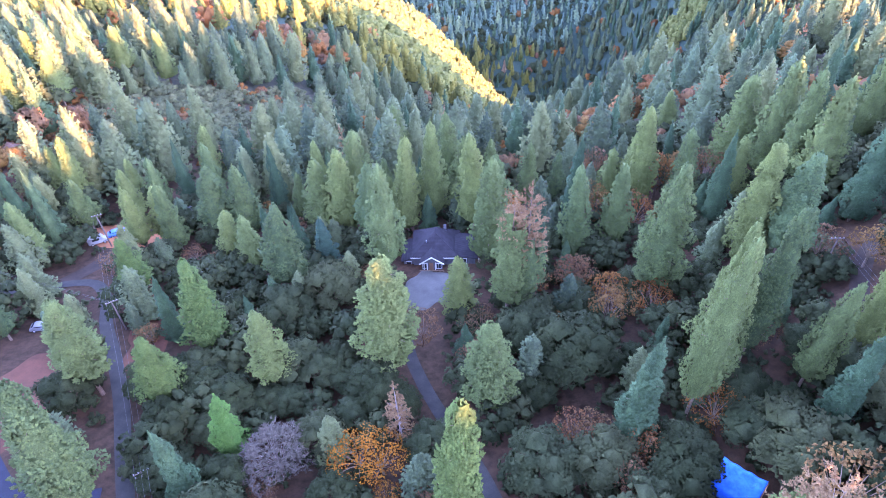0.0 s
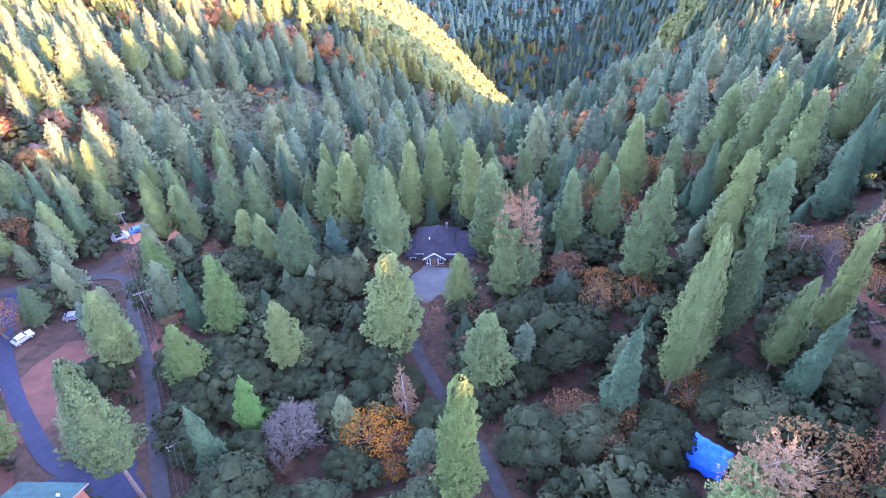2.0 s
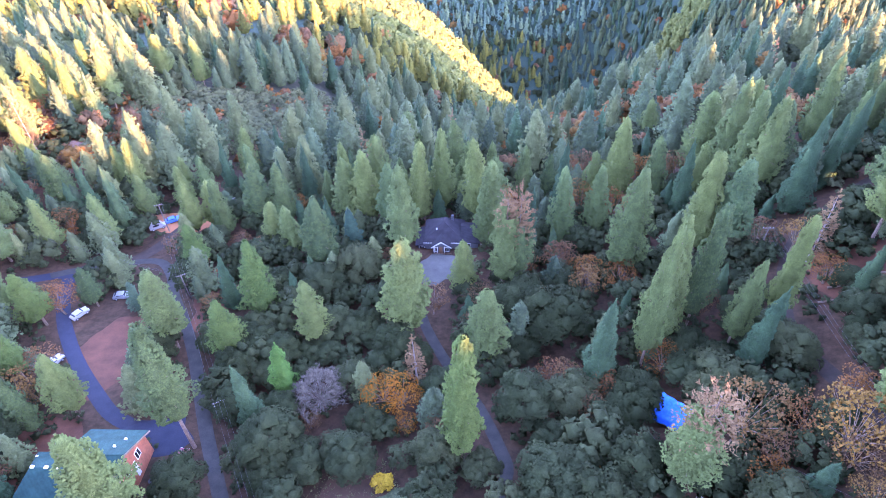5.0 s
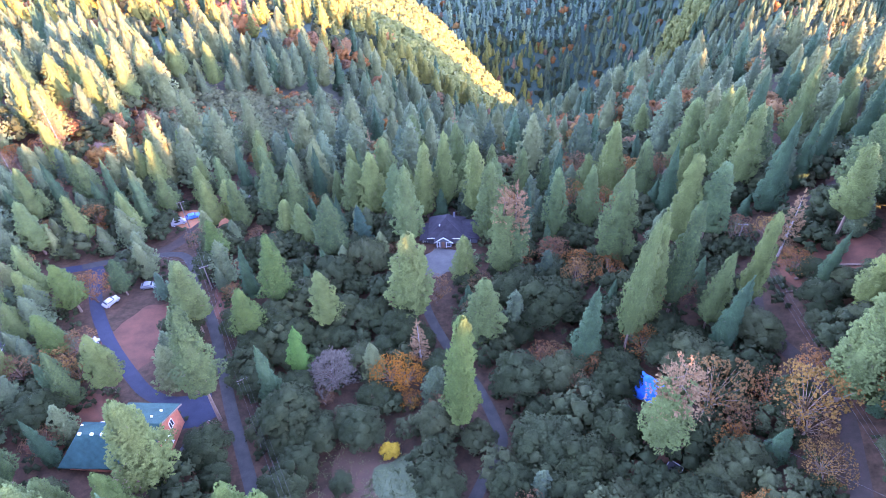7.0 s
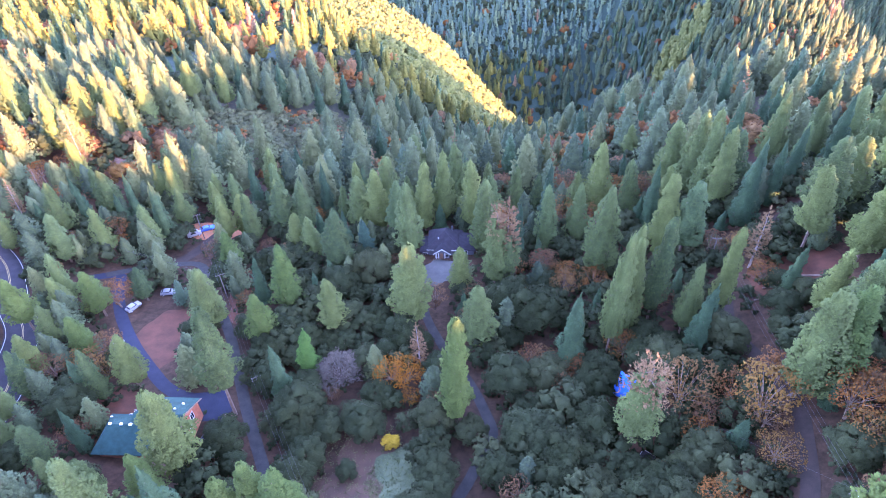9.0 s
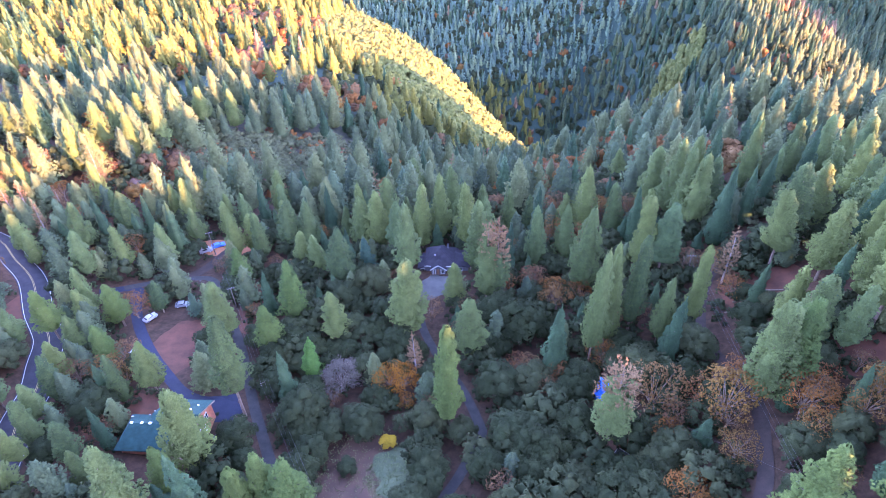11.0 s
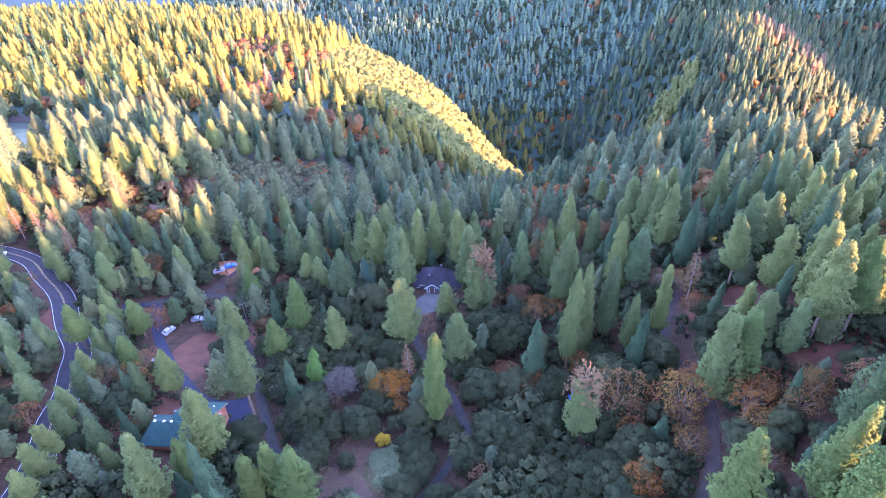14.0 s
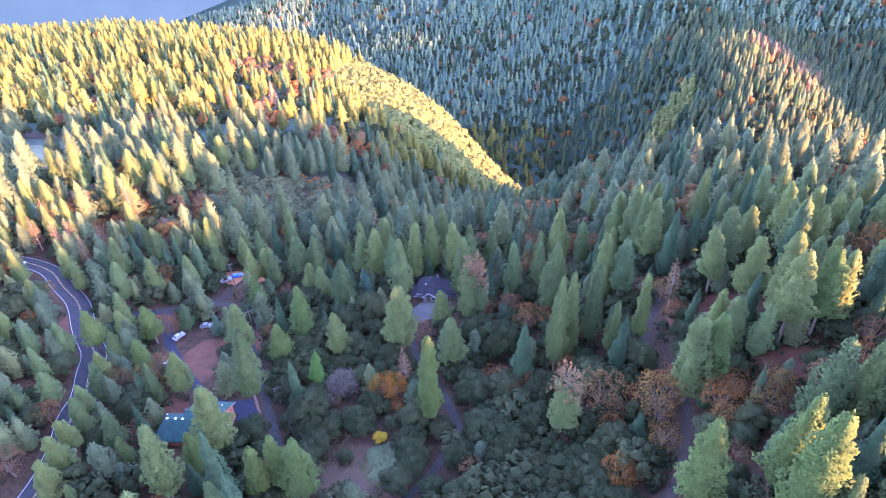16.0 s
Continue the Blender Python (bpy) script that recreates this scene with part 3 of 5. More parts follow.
# ---------- plan of the open ground ----------
HIGHWAY = [(-175.0, -4.2), (-156.0, -5.5), (-142.0, -8.9), (-132.0, -17.1), (-122.0, -25.3), (-112.0, -38.5), (-104.0, -47.6), (-100.0, -56.6), (-96.0, -65.6), (-94.0, -74.5), (-90.0, -84.4), (-87.0, -97.2), (-85.0, -123.8)]
LOOP = [(-104.0, -25.1), (-96.0, -20.5), (-93.0, -26.5), (-88.0, -35.4), (-83.0, -42.3), (-77.0, -49.3), (-70.0, -56.2), (-64.0, -61.3), (-58.0, -63.3), (-51.0, -61.5)]
LANE = [(-99.0, -21.4), (-93.0, -16.7), (-87.0, -13.9), (-78.0, -12.0), (-72.0, -17.9), (-68.0, -25.7), (-62.0, -34.6), (-56.0, -44.5), (-51.0, -54.5), (-46.0, -64.5), (-41.0, -73.5), (-36.0, -82.3), (-30.0, -92.9), (-22.0, -103.6)]
SPUR = [(-84.0, -11.9), (-81.0, -5.1), (-79.0, 4.6), (-77.0, 12.4), (-72.0, 18.3)]
DRIVE = [(-9.0, -15.8), (-11.0, -24.7), (-10.0, -32.7), (-7.0, -40.6), (-3.0, -48.5), (2.0, -57.4), (5.5, -66.3), (6.5, -71.2), (4.0, -77.1), (1.0, -84.0), (-4.0, -91.9), (-12.0, -99.7), (-22.0, -105.5)]
DIRT = [(112.0, 5.2), (97.0, -1.8), (85.0, -9.0), (76.0, -15.4), (70.0, -19.7), (64.0, -28.0), (59.0, -39.3), (57.0, -50.2), (59.0, -61.9), (60.0, -71.6), (58.0, -80.6), (55.0, -89.7), (50.0, -97.0), (40.0, -108.5)]


def curve_through(points, gap=1.5):
    """A smooth line through the points, sampled every gap metres."""
    p = np.array(points, float)
    p = np.concatenate([[2 * p[0] - p[1]], p, [2 * p[-1] - p[-2]]])
    out = []
    for k in range(1, len(p) - 2):
        n = max(2, int(np.linalg.norm(p[k + 1] - p[k]) / gap))
        for u in np.arange(n) / n:
            out.append(0.5 * (2 * p[k] + (p[k + 1] - p[k - 1]) * u + (2 * p[k - 1] - 5 * p[k] + 4 * p[k + 1] - p[k + 2]) * u**2
                              + (3 * p[k] - p[k - 1] - 3 * p[k + 1] + p[k + 2]) * u**3))
    return np.array(out + [p[-2]])


LINES = [(curve_through(HIGHWAY), 7.0), (curve_through(LOOP), 3.2), (curve_through(LANE), 3.0), (curve_through(SPUR), 3.0), (curve_through(DRIVE), 2.2), (curve_through(DIRT), 3.0)]
# clearings: centre, half axes
CLEAR = [(-5, -4, 11, 10), (-8, -18, 6.5, 9), (-59, -78, 12, 11), (-16, -82, 10, 12), (33.3, -65.5, 6.6, 9), (31, -78, 3.5, 3.5), (27.5, -69, 3.2, 3.4),
         (-66, -57, 5, 6), (-84, -40, 4, 7), (-78, -28, 4, 4), (-80, 8, 9, 7), (79, -39, 11, 8), (86, -66, 6, 5), (-48, -68, 5, 8), (-118, 40, 9, 9),
         (-112, 74, 16, 14), (-95, 108, 20, 16), (-270, 160, 55, 40), (-236, 112, 26, 36), (-88, 92, 24, 22), (-66, 128, 16, 20), (-72, -44, 8, 11), (-66, -68, 7, 6), (-8, -32, 4, 10), (-22, -64, 4, 6), (6, -16, 3, 6), (80, 10, 6, 14)]


def off_lines(x, y):
    """Distance from the nearest road's edge."""
    x, y = np.atleast_1d(np.asarray(x, float)), np.atleast_1d(np.asarray(y, float))
    best = np.full(x.shape, 1e9)
    for line, w in LINES:
        for a in range(0, len(line), 2):
            best = np.minimum(best, np.hypot(x - line[a, 0], y - line[a, 1]) - w / 2)
    return best


def open_ground(x, y, room=2.2):
    x, y = np.atleast_1d(np.asarray(x, float)), np.atleast_1d(np.asarray(y, float))
    hit = off_lines(x, y) < room
    for cx, cy, rx, ry in CLEAR:
        hit |= ((x - cx) / rx) ** 2 + ((y - cy) / ry) ** 2 < 1
    return hit

# ---------- roads ----------
def road_material(name, colour, worn, scale=0.5):
    m, nodes, links, b = nodes_of(name)
    wide, fine = noise_node(nodes, links, scale, 5.0), noise_node(nodes, links, 9.0, 3.0)
    ramp = ramp_node(nodes, [(0.3, colour), (0.72, worn)])
    links.new(wide.outputs["Fac"], ramp.inputs["Fac"])
    grit = ramp_node(nodes, [(0.3, (0.8, 0.8, 0.8)), (0.7, (1.15, 1.15, 1.15))])
    links.new(fine.outputs["Fac"], grit.inputs["Fac"])
    links.new(mixed(nodes, links, ramp.outputs["Color"], grit.outputs["Color"], 1.0, "MULTIPLY"), b.inputs["Base Color"])
    b.inputs["Roughness"].default_value = 0.9
    b.inputs["Specular IOR Level"].default_value = 0.2
    return m


asphalt = road_material("asphalt", (0.015, 0.015, 0.018), (0.027, 0.026, 0.030))
fresh_asphalt = road_material("dark_asphalt", (0.010, 0.014, 0.025), (0.017, 0.020, 0.032))
gravel = road_material("gravel", (0.018, 0.018, 0.017), (0.034, 0.033, 0.028))
dirt = road_material("packed_dirt", (0.019, 0.014, 0.010), (0.037, 0.024, 0.018))
concrete = road_material("pale_concrete", (0.050, 0.050, 0.043), (0.081, 0.081, 0.070), 0.35)
white_line = plain_material("white_road_paint", (0.28, 0.28, 0.28), 0.7, 0, 0.25)
yellow_line = plain_material("yellow_road_paint", (0.26, 0.18, 0.05), 0.6, 0, 0.2)
red_soil = road_material("bare_red_soil", (0.19, 0.072, 0.032), (0.32, 0.115, 0.050), 0.25)
needle_soil = road_material("needle_covered_soil", (0.046, 0.018, 0.010), (0.095, 0.034, 0.018), 0.3)


clearing_soil = road_material("worn_brown_soil", (0.034, 0.020, 0.013), (0.071, 0.038, 0.022), 0.35)


def ribbon(points, half, shift=0.0, lift=0.14, cells=4, camber=0.0):
    """A strip of ground cover that follows the land."""
    p = points
    d = unit(np.gradient(p, axis=0))
    n = np.stack([d[:, 1], -d[:, 0]], 1)
    u = np.linspace(-1, 1, cells + 1)
    q = p[:, None] + n[:, None] * (shift + u * half)[None, :, None]
    z = land(q[..., 0], q[..., 1]) + lift + camber * (1 - u**2)
    v = np.concatenate([q, z[..., None]], -1).reshape(-1, 3)
    i = np.arange(len(p) * (cells + 1)).reshape(len(p), cells + 1)
    return v, np.stack([i[:-1, :-1], i[:-1, 1:], i[1:, 1:], i[1:, :-1]], -1).reshape(-1, 4)


def strip(name, points, half, material, label, category="road", **more):
    return tagged(new(name, mesh_of(name, *ribbon(points, half, **more), material, smooth_faces=True)), label, category, kind="structure")


hw = LINES[0][0]
strip("road_highway", hw, 3.6, asphalt, "two-lane asphalt mountain road with painted lines", camber=0.05, cells=6)
for name, side, mat in (("road_edge_line_1", 3.2, white_line), ("road_edge_line_2", -3.2, white_line), ("road_centre_line_1", 0.14, yellow_line), ("road_centre_line_2", -0.14, yellow_line)):
    tagged(strip(name, hw, 0.06 if mat is white_line else 0.045, mat, "painted line on the asphalt road", "road marking", shift=side, lift=0.215, cells=1), kind="structure")
strip("road_loop", LINES[1][0], 1.4, fresh_asphalt, "dark blue-grey asphalt driveway curving to a house")
strip("road_lane", LINES[2][0], 1.2, gravel, "narrow worn asphalt lane through the trees", lift=0.19)
strip("road_spur", LINES[3][0], 1.8, dirt, "dirt track to a yard among the pines", lift=0.17)
strip("road_driveway", LINES[4][0], 1.1, gravel, "pale gravel driveway winding to the cabin", lift=0.16)
strip("road_dirt", LINES[5][0], 1.25, dirt, "dirt road cut into the wooded slope", lift=0.17)


def patch(name, cx, cy, rx, ry, material, label, lift=0.09, seed=1, rough=0.22, category="ground"):
    """An uneven patch of bare ground."""
    rng_ = np.random.default_rng(seed)
    ph = rng_.uniform(0, 6.28, 4)
    rings, spokes = 7, 40
    v = [(cx, cy, float(land(cx, cy)) + lift)]
    for r in range(1, rings + 1):
        for s in range(spokes):
            a = 2 * math.pi * s / spokes
            w = 1 + rough * (math.sin(2 * a + ph[0]) + 0.6 * math.sin(3 * a + ph[1]) + 0.5 * math.sin(5 * a + ph[2]) + 0.3 * math.sin(9 * a + ph[3])) / 1.5
            x, y = cx + rx * w * math.cos(a) * r / rings, cy + ry * w * math.sin(a) * r / rings
            v.append((x, y, float(land(x, y)) + lift * (1.6 if r < rings else -2.0)))
    f = [(0, 1 + s, 1 + (s + 1) % spokes) for s in range(spokes)]
    for r in range(rings - 1):
        for s in range(spokes):
            a, b = 1 + r * spokes + s, 1 + r * spokes + (s + 1) % spokes
            f += [(a, a + spokes, b + spokes), (a, b + spokes, b)]
    return tagged(new(name, mesh_of(name, np.array(v), np.array(f), material, smooth_faces=True)), label, category, kind="structure")


patch("pavement_forecourt", -7.0, -14.8, 6.4, 6.8, concrete, "pale concrete forecourt in front of the cabin", 0.12, 3, 0.20, "pavement")
patch("pavement_parking", -56.0, -65.8, 8.5, 4.2, fresh_asphalt, "dark asphalt parking area beside the house", 0.10, 4, 0.12, "pavement")
patch("soil_island", -72.0, -44.4, 9, 12, needle_soil, "red-brown soil island under pines", 0.06, 5)
patch("soil_verge", -72.0, -71.0, 11, 9, needle_soil, "bare red-brown soil around the green-roofed house", 0.06, 6)
patch("soil_lane", -58.0, -27.7, 5, 10, needle_soil, "bare reddish soil beside the lane", 0.05, 7)
patch("soil_roadside", -116.0, -43.2, 5, 16, needle_soil, "red soil bank beside the road", 0.05, 8)
patch("soil_clearing", -18.0, -82.3, 9, 13, clearing_soil, "bare brown soil in a grassy clearing", 0.05, 9)
patch("soil_slope", 73.0, -35.2, 10, 9, needle_soil, "bare red slope with fallen logs", 0.06, 10)
patch("soil_forest", 86.0, -62.8, 12, 10, needle_soil, "needle-covered forest floor under tall pines", 0.06, 11)
patch("soil_yard", -80.0, 8.6, 9, 8, red_soil, "red soil yard with parked vehicles", 0.06, 12)
patch("soil_cut_1", -112.0, 69.7, 6.8, 5.8, red_soil, "bright orange-red bare soil patch", 0.10, 13)
patch("soil_cut_2", -111.0, 90.3, 7.5, 4.8, red_soil, "bright orange-red bare soil patch", 0.10, 14)
patch("soil_cut_3", -95.0, 113.3, 9.0, 5.8, red_soil, "bright orange-red bare soil patch", 0.10, 15)
patch("soil_cut_4", -70.0, 115.0, 16, 3.2, red_soil, "strip of orange-red bare soil on the slope", 0.10, 16)
patch("soil_cut_5", -124.0, 39.4, 7, 5, needle_soil, "pale brown soil near a shed", 0.08, 17)
patch("soil_bank", 10.0, -12.8, 4, 9, needle_soil, "bare reddish bank beside the cabin", 0.05, 18)
patch("soil_heap", -58.0, 16.3, 7, 5, red_soil, "red soil near a pale roofed shed", 0.08, 19)
patch("soil_cut_6", -134.0, 93.7, 4, 5, red_soil, "orange-red bare soil among lit pines", 0.10, 23)
patch("soil_cut_7", -77.0, 125.1, 7, 3.2, red_soil, "orange-red bare soil on the slope", 0.10, 24)
grass_turf = road_material("thin_turf", (0.036, 0.052, 0.024), (0.075, 0.092, 0.045), 0.5)
patch("ground_grass", -10.0, -81.5, 6.5, 7.5, grass_turf, "thin pale green turf in the clearing", 0.09, 26, 0.3)
meadow_soil = road_material("meadow_turf", (0.030, 0.040, 0.017), (0.054, 0.063, 0.030), 0.2)
patch("ground_meadow", -262.0, 147.4, 58, 46, meadow_soil, "pale green meadow at the edge of the woods", 0.15, 25, 0.12)
patch("pavement_field_track", -300.0, 201.2, 40, 9, dirt, "pale gravel track beside a meadow", 0.3, 20, 0.15, "pavement")

# ---------- trees that stand out: x, y, height ----------
LIME_AT = [(-0.8, -68.3, 33.4), (-43.9, -33.7, 23.3), (-46.8, -45.6, 17.2), (64.2, -68.5, 25.4), (67.0, -101.0, 29.6), (66.0, -109.2, 34.7), (-101.8, -46.9, 17.2), (-89.9, -38.2, 16.2), (-84.0, -54.3, 15.2), (-63.6, -17.9, 16.7), (90.0, -58.8, 26.9), (-52.4, -90.0, 17.2), (-32.2, -92.0, 21.5), (-36.3, -94.4, 18.6), (-27.5, -94.4, 22.5), (53.0, -101.5, 28.9)]
PINE_AT = [(-12.9, -37.0, 27.2), (-30.9, -41.2, 19.0), (-47.4, -66.7, 30.8), (-1.2, -25.4, 17.0), (3.4, -46.6, 22.5), (31.8, -49.8, 36.3), (59.6, 19.2, 27.9), (63.9, 11.8, 30.2), (74.2, 9.2, 21.4), (-126.6, -34.3, 15.1), (-108.4, -51.2, 14.1), (-132.0, -11.1, 14.2), (-125.1, -16.7, 12.0), (-118.5, -4.0, 18.2), (-109.6, -18.2, 17.4), (-92.3, -5.3, 17.2), (-82.9, -30.7, 11.9), (-69.9, -61.7, 17.6), (-90.0, 11.0, 15.1), (-59.6, -43.2, 22.2), (-73.5, 3.0, 17.5), (-69.3, 6.6, 16.2), (-57.1, 7.1, 21.6), (-50.1, 7.3, 21.7), (-35.1, -15.4, 23.3), (-33.5, 12.1, 21.2), (-44.3, -7.5, 16.2), (-49.5, -5.2, 16.0)]
PINE_AT_2 = [(-15.5, -10.8, 28.1), (-27.6, 9.6, 24.3), (7.5, 12.4, 20.7), (4.9, -5.4, 27.3), (33.3, -21.7, 32.1), (49.0, -18.7, 28.8), (53.7, -20.4, 25.3), (36.0, -41.1, 32.0), (42.6, -39.9, 31.1), (36.0, -44.2, 31.1), (46.9, -48.1, 23.2), (54.8, -44.3, 26.0), (83.2, -38.1, 23.9), (76.0, -30.6, 24.8), (85.7, -49.6, 29.4), (83.0, -59.4, 31.0), (70.4, -60.3, 22.2), (60.0, -70.2, 27.3), (81.0, -21.7, 26.9), (-98.3, -71.8, 14.1), (-74.9, -84.3, 15.1), (-50.8, -82.5, 25.4), (-63.1, -89.5, 13.1), (-144.5, 42.9, 25.2), (-148.8, 66.1, 24.3), (-134.0, 61.5, 24.3), (-181.4, 61.8, 22.1), (-169.1, 59.1, 26.3)]
PINE_AT_3 = [(-165.2, 29.8, 18.2), (-69.6, 38.2, 21.1), (-19.2, 41.4, 26.6), (58.0, 58.4, 17.4), (89.0, -17.9, 22.2), (106.0, 7.6, 17.8), (99.8, -22.0, 24.2), (105.8, -20.1, 21.1), (117.0, -9.1, 19.0), (114.0, 45.7, 24.1), (136.0, 44.1, 25.0), (76.6, 32.7, 24.3), (-147.4, 75.7, 22.3), (-130.3, 76.2, 22.3), (-131.2, 119.0, 23.4), (-111.1, 9.8, 18.2), (-141.8, 47.7, 20.2), (-118.6, 125.4, 23.3), (-135.0, 100.8, 24.4), (-146.9, 94.6, 22.4), (-106.0, 37.5, 16.2), (-97.0, 41.2, 17.2), (-91.0, -61.3, 14.2), (-89.0, -67.0, 15.2), (-88.0, -74.1, 14.2), (-85.5, -79.8, 15.2), (-84.0, -85.9, 14.2), (-82.5, -92.6, 15.2), (-80.5, -99.5, 15.2), (-97.0, -40.5, 14.2), (-94.0, -50.6, 13.1)]
FIR_AT = [(22.8, -53.8, 25.3), (-52.2, -29.9, 16.6), (-38.1, -61.6, 18.6), (13.6, -11.0, 22.1), (47.3, -55.0, 22.7), (71.5, -78.2, 14.2)]
CEDAR_AT = [(-34.7, -53.4, 15.2)]
DEAD_AT = [(-9.6, -51.9, 16.3), (66.2, -30.6, 18.4), (-134.0, 35.0, 20.9), (-157.1, 17.4, 17.2), (-140.9, 5.7, 16.2), (-134.3, 11.8, 13.1), (-153.0, 4.5, 15.1), (-143.4, 2.4, 16.2), (-132.1, -1.6, 14.1), (-72.7, 52.4, 10.2), (-69.0, 68.2, 11.1), (-161.2, 32.3, 10.1)]
SPRUCE_AT = [(-28.8, -7.2, 14.9)]
HALF_AT = [(10.4, -24.3, 32.6), (7.4, -25.5, 31.6), (31.6, -75.4, 28.4)]
LILAC_AT = [(-27.2, -56.1, 8.8)]
GOLD_AT = [(-15.3, -56.6, 8.7), (-11.8, -57.1, 8.3), (-10.9, -61.9, 4.0)]
OAK_AT = [(-32.8, -68.6, 13.1), (-26.9, -71.3, 7.4), (-21.3, -68.3, 7.6), (-21.0, -80.7, 4.0), (19.5, -79.8, 12.7), (13.0, -74.9, 11.7), (8.0, -82.4, 9.1), (24.0, -86.0, 9.2), (10.0, -35.1, 13.9), (16.0, -39.8, 14.7), (-32.5, -26.3, 11.0), (-25.4, -20.9, 13.1)]
FALL_AT = [(41.3, -68.3, 16.9), (64.9, -76.9, 12.0), (52.9, -73.9, 16.1), (45.0, 18.6, 13.2), (25.0, -28.3, 11.9), (20.4, -15.9, 9.1), (27.8, 8.5, 9.0), (64.2, -82.3, 9.0), (72.9, -79.9, 9.9), (52.3, -82.9, 8.0), (42.6, -90.3, 9.0), (10.4, -87.3, 9.0), (84.3, -78.3, 11.1), (-135.2, 47.6, 9.1), (-116.7, 38.8, 7.1), (-123.9, 164.4, 9.1), (-97.1, 191.5, 9.1), (-138.0, 119.0, 10.2), (-128.2, 11.1, 7.1), (-119.3, 49.6, 6.1), (-109.4, 79.1, 5.1), (-105.1, 158.2, 9.1), (-145.6, 60.2, 9.1), (-124.2, 0.1, 6.1), (-138.1, 31.3, 8.1), (-121.5, 63.1, 7.1), (29.3, 10.3, 12.2), (36.2, 3.1, 12.2), (50.0, 19.3, 12.2), (54.3, 15.7, 12.2), (26.1, -21.5, 9.5), (32.6, -26.3, 9.5), (21.6, -14.8, 9.5), (243.7, 692.0, 12.2), (-7.7, -31.4, 9.5), (15.0, -55.6, 9.5), (24.3, -57.2, 9.5), (20.9, -61.8, 9.5), (17.4, -54.5, 9.5), (59.8, -22.1, 9.5), (65.0, -26.3, 9.5), (67.8, -74.3, 9.5), (76.7, -75.7, 9.5), (57.3, -65.5, 9.5), (44.6, -72.5, 9.5), (42.4, -91.5, 9.5), (94.9, -71.9, 9.5), (100.1, -64.0, 9.5), (-94.3, -94.0, 9.5), (-87.2, -61.8, 9.5), (-96.4, -77.3, 9.5), (-80.6, -60.3, 9.5), (-88.0, -34.2, 9.5), (50.2, -68.8, 9.5), (67.4, -71.8, 9.5), (53.0, -75.9, 9.5)]


TREES = dict(  # forms, leaf, wood, height of the form, name, label, category
    pine=(PINES, leaf_pine, bark, 26, "pine_tree", "tall ponderosa pine with dull green needles", "pine tree"),
    lime=(PINES, leaf_lime, bark, 26, "pine_tree", "ponderosa pine with bright yellow-green needles", "pine tree"),
    far_pine=(PINES_LIGHT, leaf_pine, bark, 26, "pine_tree", "tall ponderosa pine with dull green needles", "pine tree"),
    fir=(FIRS, leaf_fir, bark, 24, "fir_tree", "slender blue-green fir with drooping limbs", "fir tree"),
    cedar=(FIRS, leaf_cedar, bark, 24, "cedar_tree", "young fresh green cedar with dense cone-shaped crown", "cedar tree"),
    spruce=(FIRS, leaf_spruce, bark, 24, "spruce_tree", "small teal blue spruce beside the cabin", "spruce tree"),
    dead=(DEADS, leaf_dead, grey_wood, 25, "dead_pine", "dead pine with dry pinkish-brown needles", "dead tree"),
    oak=(OAKS, leaf_oak, bark, 12, "live_oak", "round grey-green evergreen oak in the shade", "oak tree"),
    fall=(FALLS, leaf_fall, bark, 13, "autumn_oak", "black oak in rust and orange autumn leaf", "oak tree"),
    gold=(FALLS, leaf_gold, bark, 13, "autumn_oak", "oak with glowing orange autumn leaves", "oak tree"),
    lilac=(TWIGS, twig_lilac, grey_wood, 7, "bare_tree", "leafless lilac-grey twiggy tree beside the clearing", "bare tree"))
FORMS = {}
for kind, (forms, leaf, wood, *_) in TREES.items():
    FORMS[kind] = [(mesh_of(kind + "_crown", *c, leaf, smooth_faces=True, outward=from_stem(c[0])), mesh_of(kind + "_trunk", *w, wood), mesh_of(kind + "_branchwork", *l, wood)) for c, w, l in forms]
planted = []
turn_rng = np.random.default_rng(77)


def plant(kind, x, y, high, wide=1.0):
    """One tree, standing on the ground."""
    forms, base = FORMS[kind], TREES[kind][3]
    crown, trunk, limbs = forms[int(turn_rng.integers(0, len(forms)))]
    k = high / base
    w = wide * k ** 0.8 * turn_rng.uniform(0.92, 1.1)
    tree = new(TREES[kind][4])
    tree.matrix_basis = Matrix.Translation((x, y, float(land(x, y)) - 0.15)) @ Matrix.Rotation(turn_rng.uniform(0, 6.28), 4, "Z") @ Matrix.Diagonal((w, w, k, 1))
    part("crown", crown, None, tree)
    part("trunk", trunk, None, tree)
    tagged(part("branchwork", limbs, None, tree), kind="stuff")
    planted.append((x, y, high))
    label = TREES[kind][5]
    if kind in ("pine", "lime", "fir", "far_pine") and high < 14:
        label = label.replace("tall ", "young ").replace("ponderosa", "young ponderosa" if "tall" not in label else "ponderosa").replace("slender", "small")
    return tagged(tree, label, TREES[kind][6], group=TREES[kind][4].replace("_", " ") + "s in the woods")


